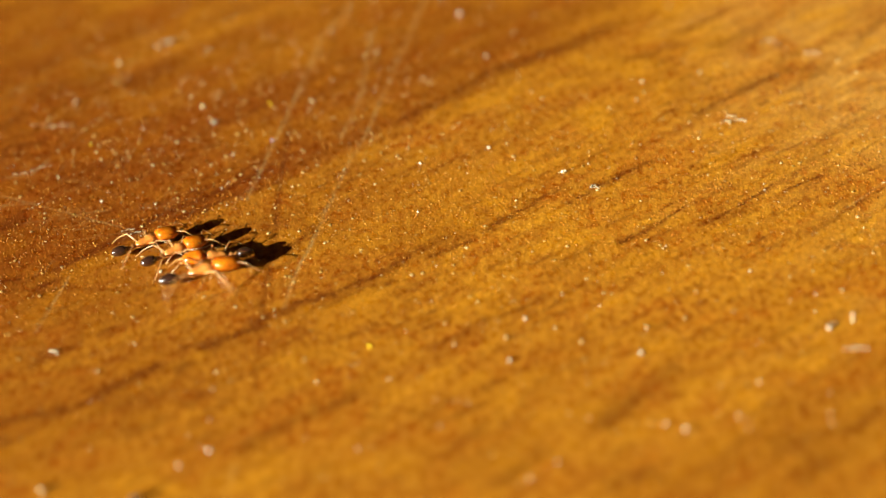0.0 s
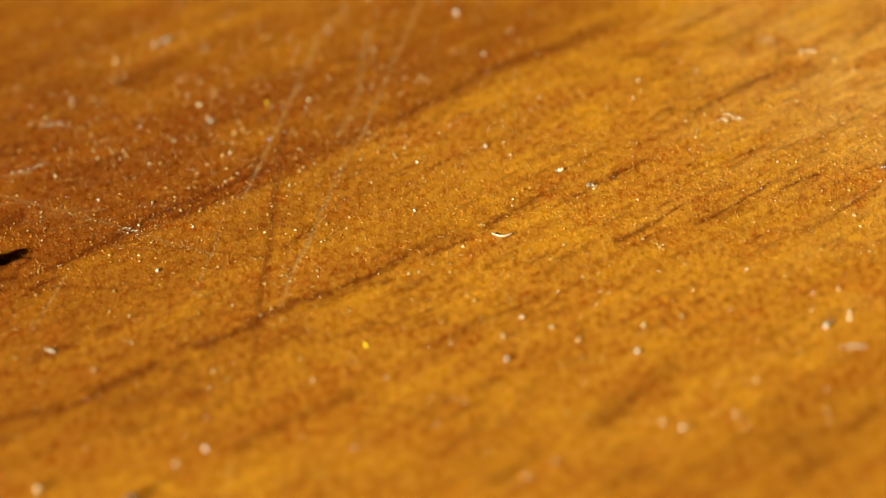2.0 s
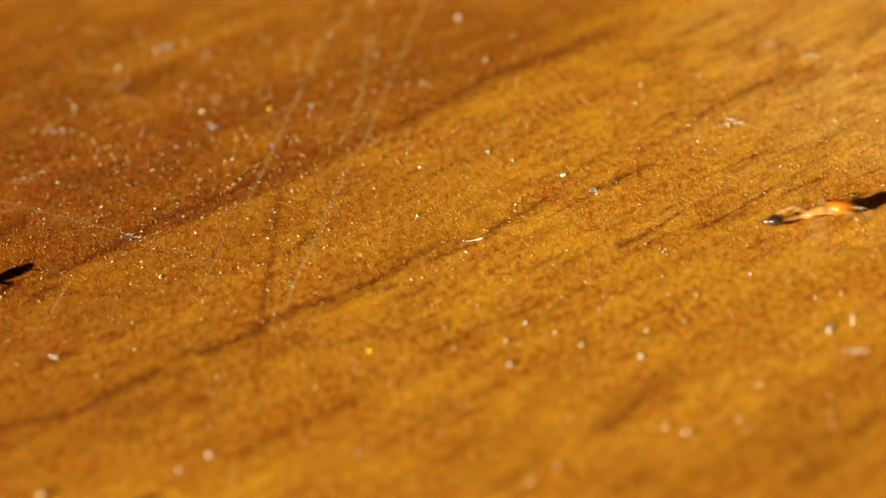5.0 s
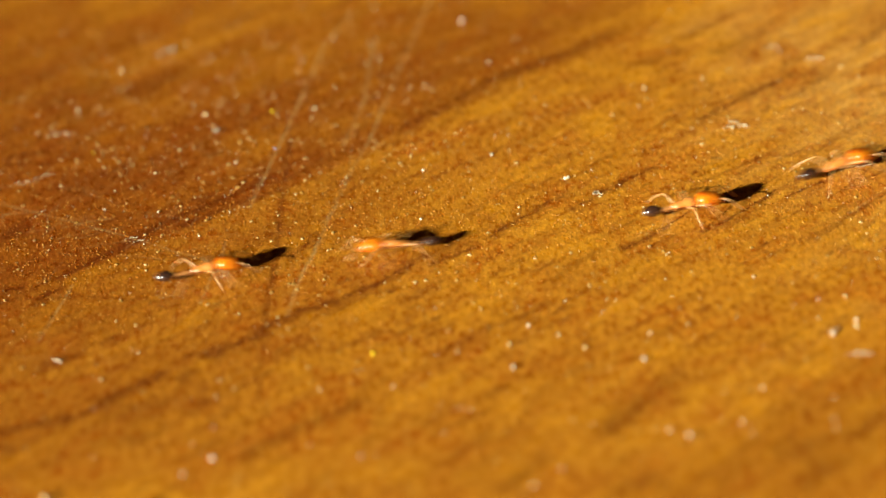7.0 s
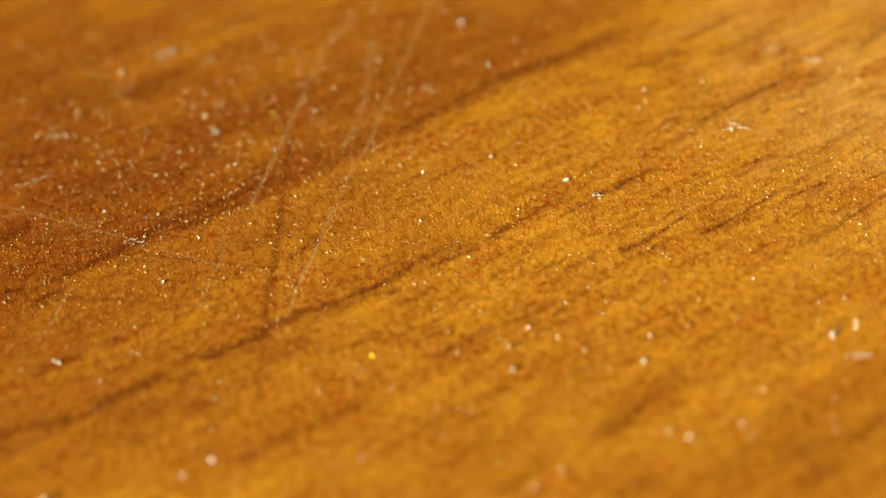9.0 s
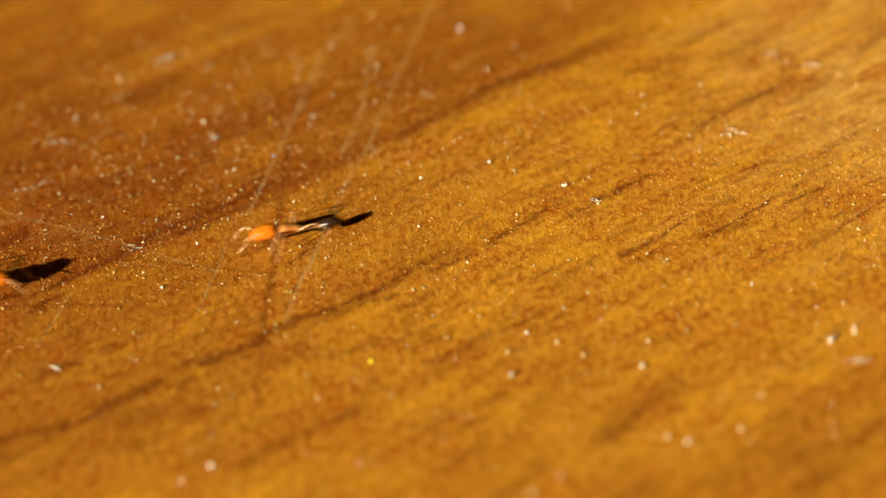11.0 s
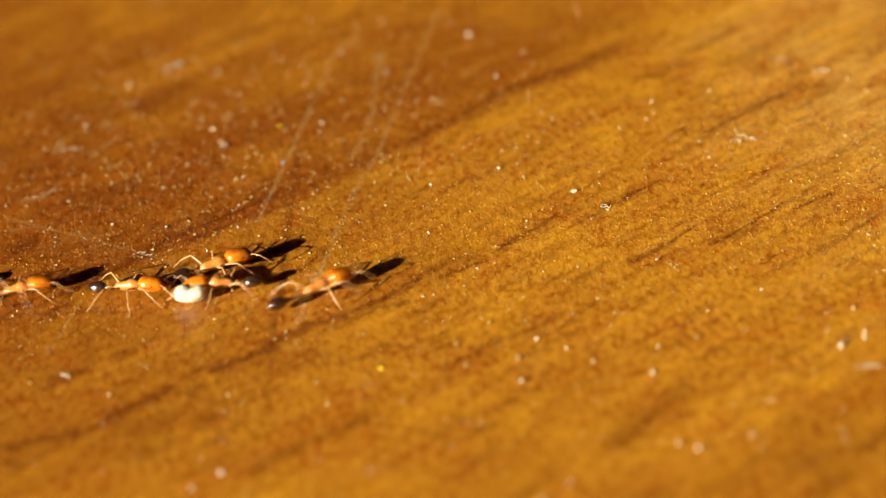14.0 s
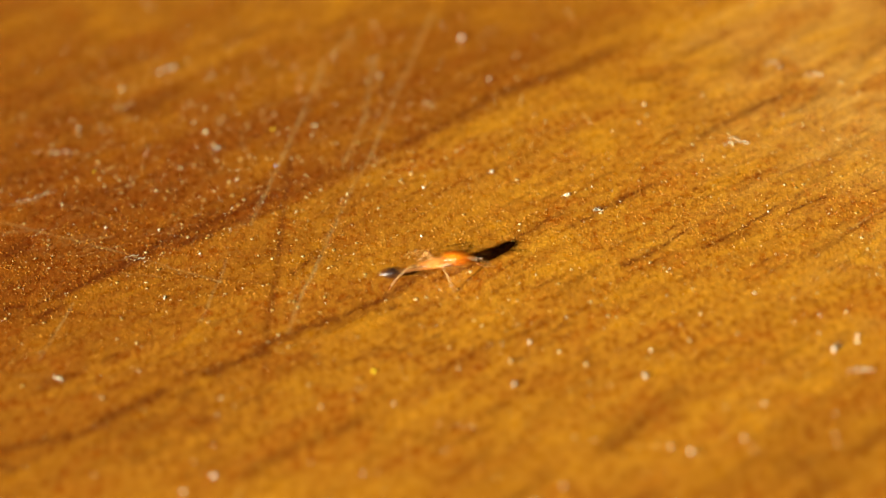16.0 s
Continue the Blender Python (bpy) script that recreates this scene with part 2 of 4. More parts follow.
SOFT_PORES = [
    (-4.54, -8.09, -3.54, -7.20, 0.15, 0.70), (-3.54, -7.20, -1.91, -6.21, 0.16, 0.65), (-6.91, -7.06, -6.19, -6.49, 0.18, 0.50), (-5.77, -6.16, -5.25, -5.63, 0.15, 0.55),
    (-7.93, -6.26, -6.24, -5.61, 0.18, 0.40), (2.96, -8.26, 4.14, -7.06, 0.21, 0.70), (4.14, -7.06, 4.88, -6.15, 0.22, 0.50), (6.45, -9.66, 7.43, -9.13, 0.22, 0.45),
    (6.74, -10.69, 7.66, -9.77, 0.22, 0.60), (2.90, -10.37, 3.97, -9.96, 0.25, 0.50), (1.21, -9.42, 1.85, -8.87, 0.20, 0.45), (6.36, -8.21, 7.64, -7.08, 0.18, 0.40),
    (-0.27, -4.62, 1.01, -3.62, 0.10, 0.65), (1.08, -3.73, 2.34, -2.85, 0.10, 0.60), (-9.76, -6.70, -9.44, -7.13, 0.11, 0.90), (-6.05, -4.78, -5.67, -4.34, 0.12, 0.85),
]
FAINT_PORES = [
    (5.22, 8.71, 6.91, 9.56, 0.24, 0.30), (5.99, 8.21, 6.66, 8.77, 0.16, 0.35), (6.90, 10.06, 7.85, 10.80, 0.19, 0.30), (7.52, 8.94, 9.25, 10.15, 0.22, 0.30),
    (-3.67, 0.14, -2.87, 1.08, 0.11, 0.55), (-0.79, -7.29, -0.02, -6.73, 0.17, 0.30), (-2.44, -3.98, -1.37, -3.54, 0.14, 0.30), (-1.13, -2.38, -0.27, -1.75, 0.11, 0.35),
    (-4.70, 0.80, -3.62, 1.77, 0.12, 0.35), (-1.31, -1.87, -1.01, -1.62, 0.11, 0.60), (7.87, -9.28, 8.99, -8.33, 0.22, 0.40), (-10.53, 9.35, -8.66, 10.87, 0.44, 0.40),
    (-8.12, 9.72, -6.50, 11.14, 0.36, 0.40), (-2.93, 4.85, -1.77, 5.62, 0.16, 0.30), (0.71, -9.94, 1.38, -9.41, 0.22, 0.40), (-9.26, -3.85, -8.29, -3.35, 0.14, 0.40),
]
# scratches in the varnish, end to end
SCRATCHES = [
    (-1.92, 13.90, -2.69, 11.99), (-2.69, 11.99, -3.38, 8.72), (-3.38, 8.72, -3.74, 6.88), (-3.74, 6.88, -4.22, 4.73), (-4.22, 4.73, -4.66, 2.75),
    (0.35, 14.39, -0.16, 12.40), (-0.16, 12.40, -0.79, 9.64), (-0.79, 9.64, -1.47, 6.44), (-1.47, 6.44, -2.11, 4.24), (-2.11, 4.24, -2.52, 2.64),
    (-2.52, 2.64, -2.94, 0.82), (-2.94, 0.82, -3.46, -1.20), (-3.46, -1.20, -3.69, -2.47), (-1.39, 11.73, -1.73, 8.13), (-1.73, 8.13, -2.32, 5.60),
]
FINE_SCRATCHES = [
    (-11.02, 4.16, -9.22, 2.97), (-9.22, 2.97, -7.44, 1.73), (-7.44, 1.73, -6.58, 1.05), (-6.58, 1.05, -5.28, 0.10), (-11.11, 4.92, -10.12, 5.10),
    (-10.12, 5.10, -9.81, 5.80), (-9.27, 2.61, -8.06, 2.85), (-8.78, -0.24, -9.35, -2.65), (-5.16, 1.21, -5.68, -1.63), (-10.81, 3.48, -9.97, 3.54),
    (-4.59, -8.54, -4.98, -10.63), (-9.08, 2.97, -8.44, 2.80), (9.63, -0.06, 10.75, 0.99),
]
# old cracks, dark
CRACKS = [
    (-3.63, 6.48, -3.88, 2.66), (-3.88, 2.66, -4.03, -0.59), (-4.03, -0.59, -4.19, -3.07), (-4.19, -3.07, -4.26, -5.88), (-8.49, -0.80, -6.68, -1.31),
    (-10.37, -0.53, -9.55, -0.80), (-7.30, 1.10, -5.91, 0.55), (-5.91, 0.55, -4.21, -0.12),
]


def smooth_noise(u, v, seed):
    """Value noise on a grid of points, 0 to 1."""
    rng = np.random.default_rng(seed)
    table = rng.random((64, 64))
    iu, iv = np.floor(u).astype(int), np.floor(v).astype(int)
    fu, fv = u - iu, v - iv
    fu, fv = fu * fu * (3 - 2 * fu), fv * fv * (3 - 2 * fv)
    a, b = table[iu % 64, iv % 64], table[(iu + 1) % 64, iv % 64]
    c, d = table[iu % 64, (iv + 1) % 64], table[(iu + 1) % 64, (iv + 1) % 64]
    return (a * (1 - fu) + b * fu) * (1 - fv) + (c * (1 - fu) + d * fu) * fv


def spread(stretches, end):
    """Places along one side of the board: even steps within each stretch (from, to, step), then ever wider ones out to -end and end."""
    mid = [p for low, high, step in stretches for p in np.arange(low, high - 0.5 * step, step)]
    out, gap, at = [], 0.08, mid[-1]
    while at < end:
        gap *= 1.35
        at = min(at + gap, end)
        out.append(at)
    before, gap, at = [], 0.08, mid[0]
    while at > -end:
        gap *= 1.35
        at = max(at - gap, -end)
        before.append(at)
    return np.array(before[::-1] + mid + out)


def streak_field(x, y, streaks):
    """How deep in a streak of pores each place lies."""
    field = np.zeros_like(x)
    for k, (ax, ay, bx, by, half, deep) in enumerate(streaks):
        length = math.hypot(bx - ax, by - ay)
        cx, cy = (bx - ax) / length, (by - ay) / length
        along, across = (x - ax) * cx + (y - ay) * cy, -(x - ax) * cy + (y - ay) * cx
        near = (along > -0.2 * length - 0.1) & (along < 1.2 * length + 0.1) & (np.abs(across) < 4 * half + 0.2)
        u, v = along[near], across[near]
        row = np.zeros_like(u)
        v = v + 0.5 * half * (smooth_noise(u * 1.9 + 9 * k, row + k, 5) - 0.5) + 0.6 * half * (smooth_noise(u * 9.0 + 9 * k, row + k, 7) - 0.5)
        wide = half * (0.6 + 1.0 * smooth_noise(u * 3.1 + 3 * k, row + 7 * k, 6))
        patch = 0.5 + 0.9 * smooth_noise(u * 7.0 + 5 * k, v * 11.0 + k, 8)
        fade = np.clip((0.62 - np.abs(u / length - 0.5)) / 0.2, 0, 1)
        field[near] = np.maximum(field[near], np.minimum(1.0, 1.45 * deep * patch) * fade * np.exp(-(v / wide) ** 2))
    return field


def line_field(x, y, lines, half, seed, waver=0.06, least=0.3):
    """Nearness to thin wavering lines."""
    field = np.zeros_like(x)
    for k, (ax, ay, bx, by) in enumerate(lines):
        length = math.hypot(bx - ax, by - ay)
        cx, cy = (bx - ax) / length, (by - ay) / length
        along, across = (x - ax) * cx + (y - ay) * cy, -(x - ax) * cy + (y - ay) * cx
        near = (along > -0.03) & (along < length + 0.03) & (np.abs(across) < 0.6)
        a = across[near] + waver * (smooth_noise(along[near] * 1.3 + 11 * k, np.zeros(near.sum()) + k, seed) - 0.5)
        deep = least + (1 - least) * smooth_noise(along[near] * 1.9 + 3 * k, np.zeros(near.sum()) + 5 * k, seed + 1)
        field[near] = np.maximum(field[near], deep * np.exp(-(a / half) ** 2))
    return field


def wooden_board():
    xs = spread([(-13.5, -11.2, 0.08), (-11.2, 11.6, 0.034), (11.6, 14.0, 0.08)], 600.0)
    ys = spread([(-12.5, -4.0, 0.06), (-4.0, 7.0, 0.03), (7.0, 18.0, 0.06)], 600.0)
    x, y = np.meshgrid(xs, ys)
    c, s = math.cos(radians(GRAIN)), math.sin(radians(GRAIN))
    u, v = x * c + y * s, -x * s + y * c
    rng = random.Random(4)
    main = DARK_EDGE + FAINT_PORES
    for streaks, breadth, depth in ((LONG_PORES, 0.95, 0.82), (SHORT_PORES, 0.75, 0.75), (SOFT_PORES, 1.25, 0.6)):
        main = main + [(*ends, breadth * half, depth * deep) for *ends, half, deep in streaks]
    small = []
    for _ in range(900):
        px, py, length, way = rng.uniform(-13, 13), rng.uniform(-12, 17), rng.uniform(0.2, 1.3), radians(rng.gauss(GRAIN + 2, 4))
        small.append((px, py, px + length * math.cos(way), py + length * math.sin(way), rng.uniform(0.03, 0.075), rng.uniform(0.1, 0.42)))
    for ax, ay, bx, by, half, deep in main:
        for _ in range(9 if ax < -4 and ay > -1.0 else 6 if ay > -4.5 else 3):
            off, slide, reach = rng.gauss(0, 0.24), rng.uniform(-0.3, 0.8), rng.uniform(0.25, 0.6)
            dx, dy = bx - ax, by - ay
            px, py = ax + slide * dx - off * s, ay + slide * dy + off * c
            small.append((px, py, px + reach * dx, py + reach * dy, rng.uniform(0.03, 0.06), deep * rng.uniform(0.25, 0.6)))
    pore = np.maximum(streak_field(x, y, main), streak_field(x, y, small))
    pore = np.maximum(pore, 0.9 * line_field(x, y, CRACKS[:3], 0.1, 23, 0.06, 0.65))
    pore = np.maximum(pore, 0.6 * line_field(x, y, CRACKS[3:], 0.08, 21))
    fine = []
    for _ in range(60):
        sx, sy = rng.gauss(-7.5, 2.4), rng.gauss(3.4, 2.6)
        way, reach = rng.choice((rng.gauss(-28, 10), rng.gauss(70, 8), rng.gauss(10, 14))), rng.uniform(0.3, 1.3)
        fine.append((sx, sy, sx + reach * math.cos(radians(way)), sy + reach * math.sin(radians(way))))
    scratch = np.maximum(line_field(x, y, SCRATCHES, 0.05, 31), line_field(x, y, FINE_SCRATCHES, 0.03, 33))
    scratch = np.maximum(scratch, 0.5 * line_field(x, y, fine, 0.02, 35))
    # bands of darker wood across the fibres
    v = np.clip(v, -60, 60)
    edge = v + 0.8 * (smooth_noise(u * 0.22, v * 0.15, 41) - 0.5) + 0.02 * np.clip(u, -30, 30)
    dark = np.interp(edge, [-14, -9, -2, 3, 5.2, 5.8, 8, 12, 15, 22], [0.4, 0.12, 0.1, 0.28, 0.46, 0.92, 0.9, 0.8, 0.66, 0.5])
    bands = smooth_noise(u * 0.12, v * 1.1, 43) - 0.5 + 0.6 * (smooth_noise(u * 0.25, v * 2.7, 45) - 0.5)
    # light falloff and far-right sheen painted in too: paler along the fibres
    tone_and_sheen = np.clip(dark + (0.25 + 0.2 * dark) * bands - np.clip(0.038 * u, -0.34 + 0.24 * np.clip(-v / 5, 0, 1), 0.5) - 0.22 * np.clip((u - 9) / 5, 0, 1), -0.6, 1)
    tone_and_sheen = tone_and_sheen + 0.15 * np.exp(-((u - 1.0) / 6.0) ** 2 - ((v - 0.8) / 2.4) ** 2) - 0.08 * np.exp(-((u + 4.0) / 5.0) ** 2 - ((v + 5.0) / 2.5) ** 2)
    height = 0.012 * (smooth_noise(x * 0.8, y * 0.8, 51) - 0.5) - 0.004 * pore - 0.004 * scratch
    far = np.maximum(np.abs(x), np.abs(y)) > 25
    height[far] = 0
    rows, cols = x.shape
    mesh = bpy.data.meshes.new("tabletop")
    top = np.stack([x, y, height], -1).reshape(-1, 3) * MM
    grid = np.arange(rows * cols).reshape(rows, cols)
    quads = np.stack([grid[:-1, :-1], grid[:-1, 1:], grid[1:, 1:], grid[1:, :-1]], -1).reshape(-1, 4)
    rim = np.concatenate([grid[0, :], grid[1:, -1], grid[-1, -2::-1], grid[-2:0:-1, 0]])
    below = top[rim] - np.array([0, 0, 0.03])
    under = np.arange(len(rim)) + rows * cols
    nxt = np.roll(np.arange(len(rim)), -1)
    sides = np.stack([rim, under, under[nxt], rim[nxt]], -1)
    verts = np.concatenate([top, below])
    corners = rows * cols + np.array([[0, 2 * (cols - 1) + rows - 1, cols + rows - 2, cols - 1]])
    faces = np.concatenate([quads, sides, corners])
    mesh.vertices.add(len(verts))
    mesh.vertices.foreach_set("co", verts.ravel())
    mesh.loops.add(faces.size)
    mesh.loops.foreach_set("vertex_index", faces.ravel().astype(np.int32))
    mesh.polygons.add(len(faces))
    mesh.polygons.foreach_set("loop_start", np.arange(0, faces.size, 4, dtype=np.int32))
    mesh.polygons.foreach_set("use_smooth", np.concatenate([np.ones(len(quads), bool), np.zeros(len(sides) + 1, bool)]))
    mesh.update(calc_edges=True)
    for name, values in (("pore", pore), ("tone_and_sheen", tone_and_sheen), ("scratch", scratch)):
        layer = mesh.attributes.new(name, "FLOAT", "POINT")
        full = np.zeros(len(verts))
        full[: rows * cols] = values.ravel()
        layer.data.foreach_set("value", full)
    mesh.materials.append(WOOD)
    return tagged(new("tabletop", mesh), "varnished orange-brown wooden tabletop with dark pores and scratches", "tabletop", kind="structure")


wooden_board()


# ---------------------------------------------------------------- unseen box round the table, added to hold back sky light
def plaster_material(name, colour, other):
    n = Nodes(name)
    cloud = n.noise(n.place(0, (0.4, 0.4, 0.4)), 5.0, 0.6)
    n.set(Base_Color=n.mix(n.span(cloud, 0.3, 0.7), colour, other), Roughness=0.85)
    grain = n.noise(n.place(0, (0.004, 0.004, 0.004)), 3.0, 0.6)
    n.set(Normal=n.add("Bump", Strength=0.3, Distance=0.001, Height=grain).outputs[0])
    return n.mat


def slab(bm, x0, x1, y0, y1, z0, z1):
    m = Matrix.Translation(((x0 + x1) / 2, (y0 + y1) / 2, (z0 + z1) / 2)) @ Matrix.Diagonal((x1 - x0, y1 - y0, z1 - z0, 1))
    bmesh.ops.create_cube(bm, size=1.0, matrix=m)


def sky_block_room():
    """Four unseen walls, floor and ceiling, added to keep shadows dark; one wall has an opening through which the low
    sun falls on the table.
    """
    wall = plaster_material("wall_plaster", (0.2, 0.18, 0.14), (0.26, 0.23, 0.18))
    boards = plaster_material("floor_boards", (0.16, 0.09, 0.05), (0.22, 0.13, 0.07))
    turn = pose(0, 0, 0, 0, 0, SUN_AZIMUTH - 180.0)
    low, high, half = -0.75, 1.75, 1.9
    pieces = {
        "wall_window": [(-half - 0.2, -half, -half, -0.5, low, high), (-half - 0.2, -half, 0.5, half, low, high),
                        (-half - 0.2, -half, -0.5, 0.5, low, 0.15), (-half - 0.2, -half, -0.5, 0.5, 1.1, high)],
        "wall_back": [(half, half + 0.2, -half, half, low, high)],
        "wall_side": [(-half - 0.2, half + 0.2, half, half + 0.2, low, high)],
        "wall_front": [(-half - 0.2, half + 0.2, -half - 0.2, -half, low, high)],
        "ceiling": [(-half - 0.2, half + 0.2, -half - 0.2, half + 0.2, high, high + 0.2)],
        "floor": [(-half - 0.2, half + 0.2, -half - 0.2, half + 0.2, low - 0.2, low)],
    }
    for name, boxes in pieces.items():
        bm = bmesh.new()
        for box in boxes:
            slab(bm, *box)
        ob = part(name, bm, boards if name == "floor" else wall, smooth=False)
        ob.matrix_world = turn
        tagged(ob, "unseen wooden floor added to shut out sky light" if name == "floor" else "unseen plaster light blocker, " + name.split("_")[0], name.split("_")[0], kind="structure")


sky_block_room()


# ---------------------------------------------------------------- grit and lint on the varnish
DUST = [
    (7.16, 7.64, 0.12), (6.96, -2.58, 0.09), (1.27, -4.57, 0.13), (5.6, 7.35, 0.11), (1.66, 9.67, 0.13), (-2.53, 12.06, 0.16),
    (-5.89, 11.54, 0.15), (-6.94, 12.23, 0.16), (-8.37, 11.14, 0.17), (8.85, -5.0, 0.13), (8.83, -3.75, 0.09), (4.72, -8.64, 0.15),
    (4.34, -8.37, 0.16), (1.41, -9.89, 0.17), (-5.78, -8.43, 0.16), (-7.0, -3.52, 0.08), (-7.77, -4.52, 0.12), 
    (4.37, -4.61, 0.12), (9.82, -1.09, 0.09), (5.25, -4.35, 0.11), (2.9, -4.95, 0.12),
]
MORE_DUST = [
    (6.48, -7.11, 0.13), (-8.59, -8.91, 0.29), (-6.59, -0.34, 0.09), (7.51, 4.66, 0.11), 
    (-7.36, 12.01, 0.2), (-9.39, 8.99, 0.15), (-3.04, 7.85, 0.14), (-5.95, 8.07, 0.16), (-6.28, 8.67, 0.13), (-1.29, 10.53, 0.16),
    (-1.48, 11.57, 0.15), (-7.09, 5.0, 0.12), (-0.9, 4.39, 0.09), (-1.49, 3.02, 0.1), (-9.47, 4.74, 0.09),
    (-8.07, 4.25, 0.08), (-3.52, 3.23, 0.09), (-2.25, 3.89, 0.08), (-2.51, 9.03, 0.12), (-0.1, 8.63, 0.12), (2.37, -4.32, 0.1),
]
LATE_DUST = [
    (8.1, -4.54, 0.11), (5.86, -8.33, 0.15), (2.01, -9.44, 0.2), (6.33, -4.25, 0.11), (5.64, -3.29, 0.1), (-3.17, 4.11, 0.1),
    (1.4, -1.91, 0.08), (-5.18, -5.62, 0.13), (-5.21, -6.79, 0.14), (-2.93, -5.69, 0.13), (-1.35, -5.82, 0.13), (-0.93, -3.91, 0.1),
    (-2.07, -8.35, 0.17), (-3.65, -0.69, 0.1), (5.35, 6.35, 0.13), (5.13, -1.26, 0.09), (1.87, 4.56, 0.1),
]
BRIGHT_DUST = [
    (1.06, 12.44, 0.19), (3.2, 2.86, 0.16), (3.13, 2.83, 0.1), (-0.48, 1.43, 0.09), (-6.91, 2.92, 0.07), (-8.26, 3.31, 0.1), (-5.06, 5.19, 0.1),
    (-5.84, 1.55, 0.09), (1.41, 4.4, 0.13), (-0.34, 3.88, 0.09), (-5.17, -7.93, 0.19), (1.75, -3.82, 0.14), (8.3, -5.27, 0.2), (8.89, -4.78, 0.13),
    (-6.6, -0.42, 0.12), (6.96, -2.58, 0.1),
]


def pebble(bm, x, y, size, rng, squash=0.6):
    """An angular grain that lies on the board."""
    made = bmesh.ops.create_icosphere(bm, subdivisions=1, radius=1.0)["verts"]
    turn = Euler((rng.uniform(0, 6), rng.uniform(0, 6), rng.uniform(0, 6))).to_matrix()
    a, b = rng.uniform(0.7, 1.2), rng.uniform(0.6, 1.0)
    low = 9.0
    for v in made:
        p = Vector((v.co.x * a, v.co.y * b, v.co.z * squash)) * rng.uniform(0.75, 1.15)
        v.co = turn @ p * size * 0.5 * MM
        low = min(low, v.co.z)
    for v in made:
        v.co += Vector((0, 0, -low))


def dust_grain(x, y, size, material, label, rng):
    bm = bmesh.new()
    pebble(bm, 0, 0, size, rng)
    ob = part("dust_grain", bm, material, None, smooth=False)
    ob.location = (x * MM, y * MM, -0.2 * size * MM)
    return tagged(ob, label, "dust grain", "grit on the tabletop")


rng = random.Random(11)
for x, y, size in DUST + MORE_DUST:
    dust_grain(x, y, 0.78 * size, QUARTZ, "tiny pale translucent mineral grain on the varnish", rng)
for x, y, size in LATE_DUST:
    dust_grain(x, y, 0.55 * size, QUARTZ, "tiny pale translucent mineral grain on the varnish", rng)
for x, y, size in BRIGHT_DUST:
    dust_grain(x, y, 0.85 * size, WHITE, "tiny bright white mineral grain on the varnish", rng)
dust_grain(-1.75, -4.43, 0.11, YELLOW, "tiny yellow glinting grain on the varnish", rng)
dust_grain(-8.78, 6.42, 0.07, YELLOW, "tiny yellow glinting grain on the varnish", rng)
dust_grain(-4.17, 7.89, 0.1, YELLOW, "tiny yellow glinting grain on the varnish", rng)
dust_grain(-4.07, 5.79, 0.09, BLUE, "tiny blue speck of lint on the varnish", rng)
dust_grain(1.29, -5.49, 0.17, GREY, "small grey grit crumb on the varnish", rng)
dust_grain(4.13, -5.61, 0.17, GREY, "small grey grit crumb on the varnish", rng)
dust_grain(-6.6, -9.55, 0.34, BARK, "dark brown crumb at rest on the varnish", rng)


def fibre(x, y, length, angle, bend, radius=0.03):
    bm = bmesh.new()
    steps = 9
    points = []
    for i in range(steps):
        f = i / (steps - 1) - 0.5
        points.append((f * length, bend * (0.25 - f * f) * 4, radius * 0.9 + 0.02 * math.sin(i * 1.7)))
    tube(bm, points, [radius * (0.5 if i in (0, steps - 1) else 1.0) for i in range(steps)], 6)
    ob = part("lint_fibre", bm, LINT, None)
    ob.matrix_world = pose(x * MM, y * MM, 0, 0, 0, angle)
    return tagged(ob, "short pale fibre of lint lying on the varnish", "lint", "lint on the tabletop")


def dust_flake(x, y, size, angle, rng):
    """A thin bent chip with a ragged rim."""
    bm = bmesh.new()
    top, low = [], []
    for i in range(9):
        a, r = 2 * math.pi * i / 9, size * 0.5 * rng.uniform(0.7, 1.1)
        px, py = r * math.cos(a), 0.5 * r * math.sin(a)
        pz = 0.5 * px * px / size + 0.1 * rng.random() * size
        top.append(bm.verts.new((px * MM, py * MM, (pz + 0.03) * MM)))
        low.append(bm.verts.new((px * MM, py * MM, (pz + 0.005) * MM)))
    bm.faces.new(top)
    bm.faces.new(low[::-1])
    for i in range(9):
        bm.faces.new((top[i - 1], low[i - 1], low[i], top[i]))
    ob = part("dust_flake", bm, GREY, None, smooth=False)
    ob.matrix_world = pose(x * MM, y * MM, 0, 0, 0, angle)
    return tagged(ob, "thin pale grey flake of dirt lying on the varnish", "dust flake", "grit on the tabletop")


dust_flake(-7.06, 12.21, 0.4, 20, rng)
dust_flake(-5.62, 7.04, 0.22, 10, rng)
fibre(-9.72, 7.5, 0.55, -25, 0.22, 0.009)
fibre(-9.98, 7.72, 0.3, 60, 0.1, 0.008)
fibre(10.19, 8.19, 0.45, -8, 0.07, 0.014)
fibre(7.44, 4.73, 0.3, 15, 0.06, 0.013)
fibre(7.8, 4.72, 0.3, -25, 0.07, 0.013)
fibre(3.81, 1.97, 0.2, 40, 0.06, 0.011)
fibre(3.85, 1.88, 0.22, -15, 0.05, 0.011)
fibre(8.63, -6.13, 0.4, 8, 0.05, 0.012)
fibre(-9.95, 5.35, 0.6, 24, 0.04, 0.01)
fibre(-10.4, 5.1, 0.5, 5, 0.05, 0.008)
fibre(-7.5, 1.72, 0.34, 15, 0.05, 0.008)
fibre(8.36, -5.15, 0.36, 40, 0.03, 0.018)
fibre(-8.83, -3.56, 0.28, -35, 0.02, 0.016)
fibre(8.8, -6.2, 0.4, 5, 0.06, 0.012)
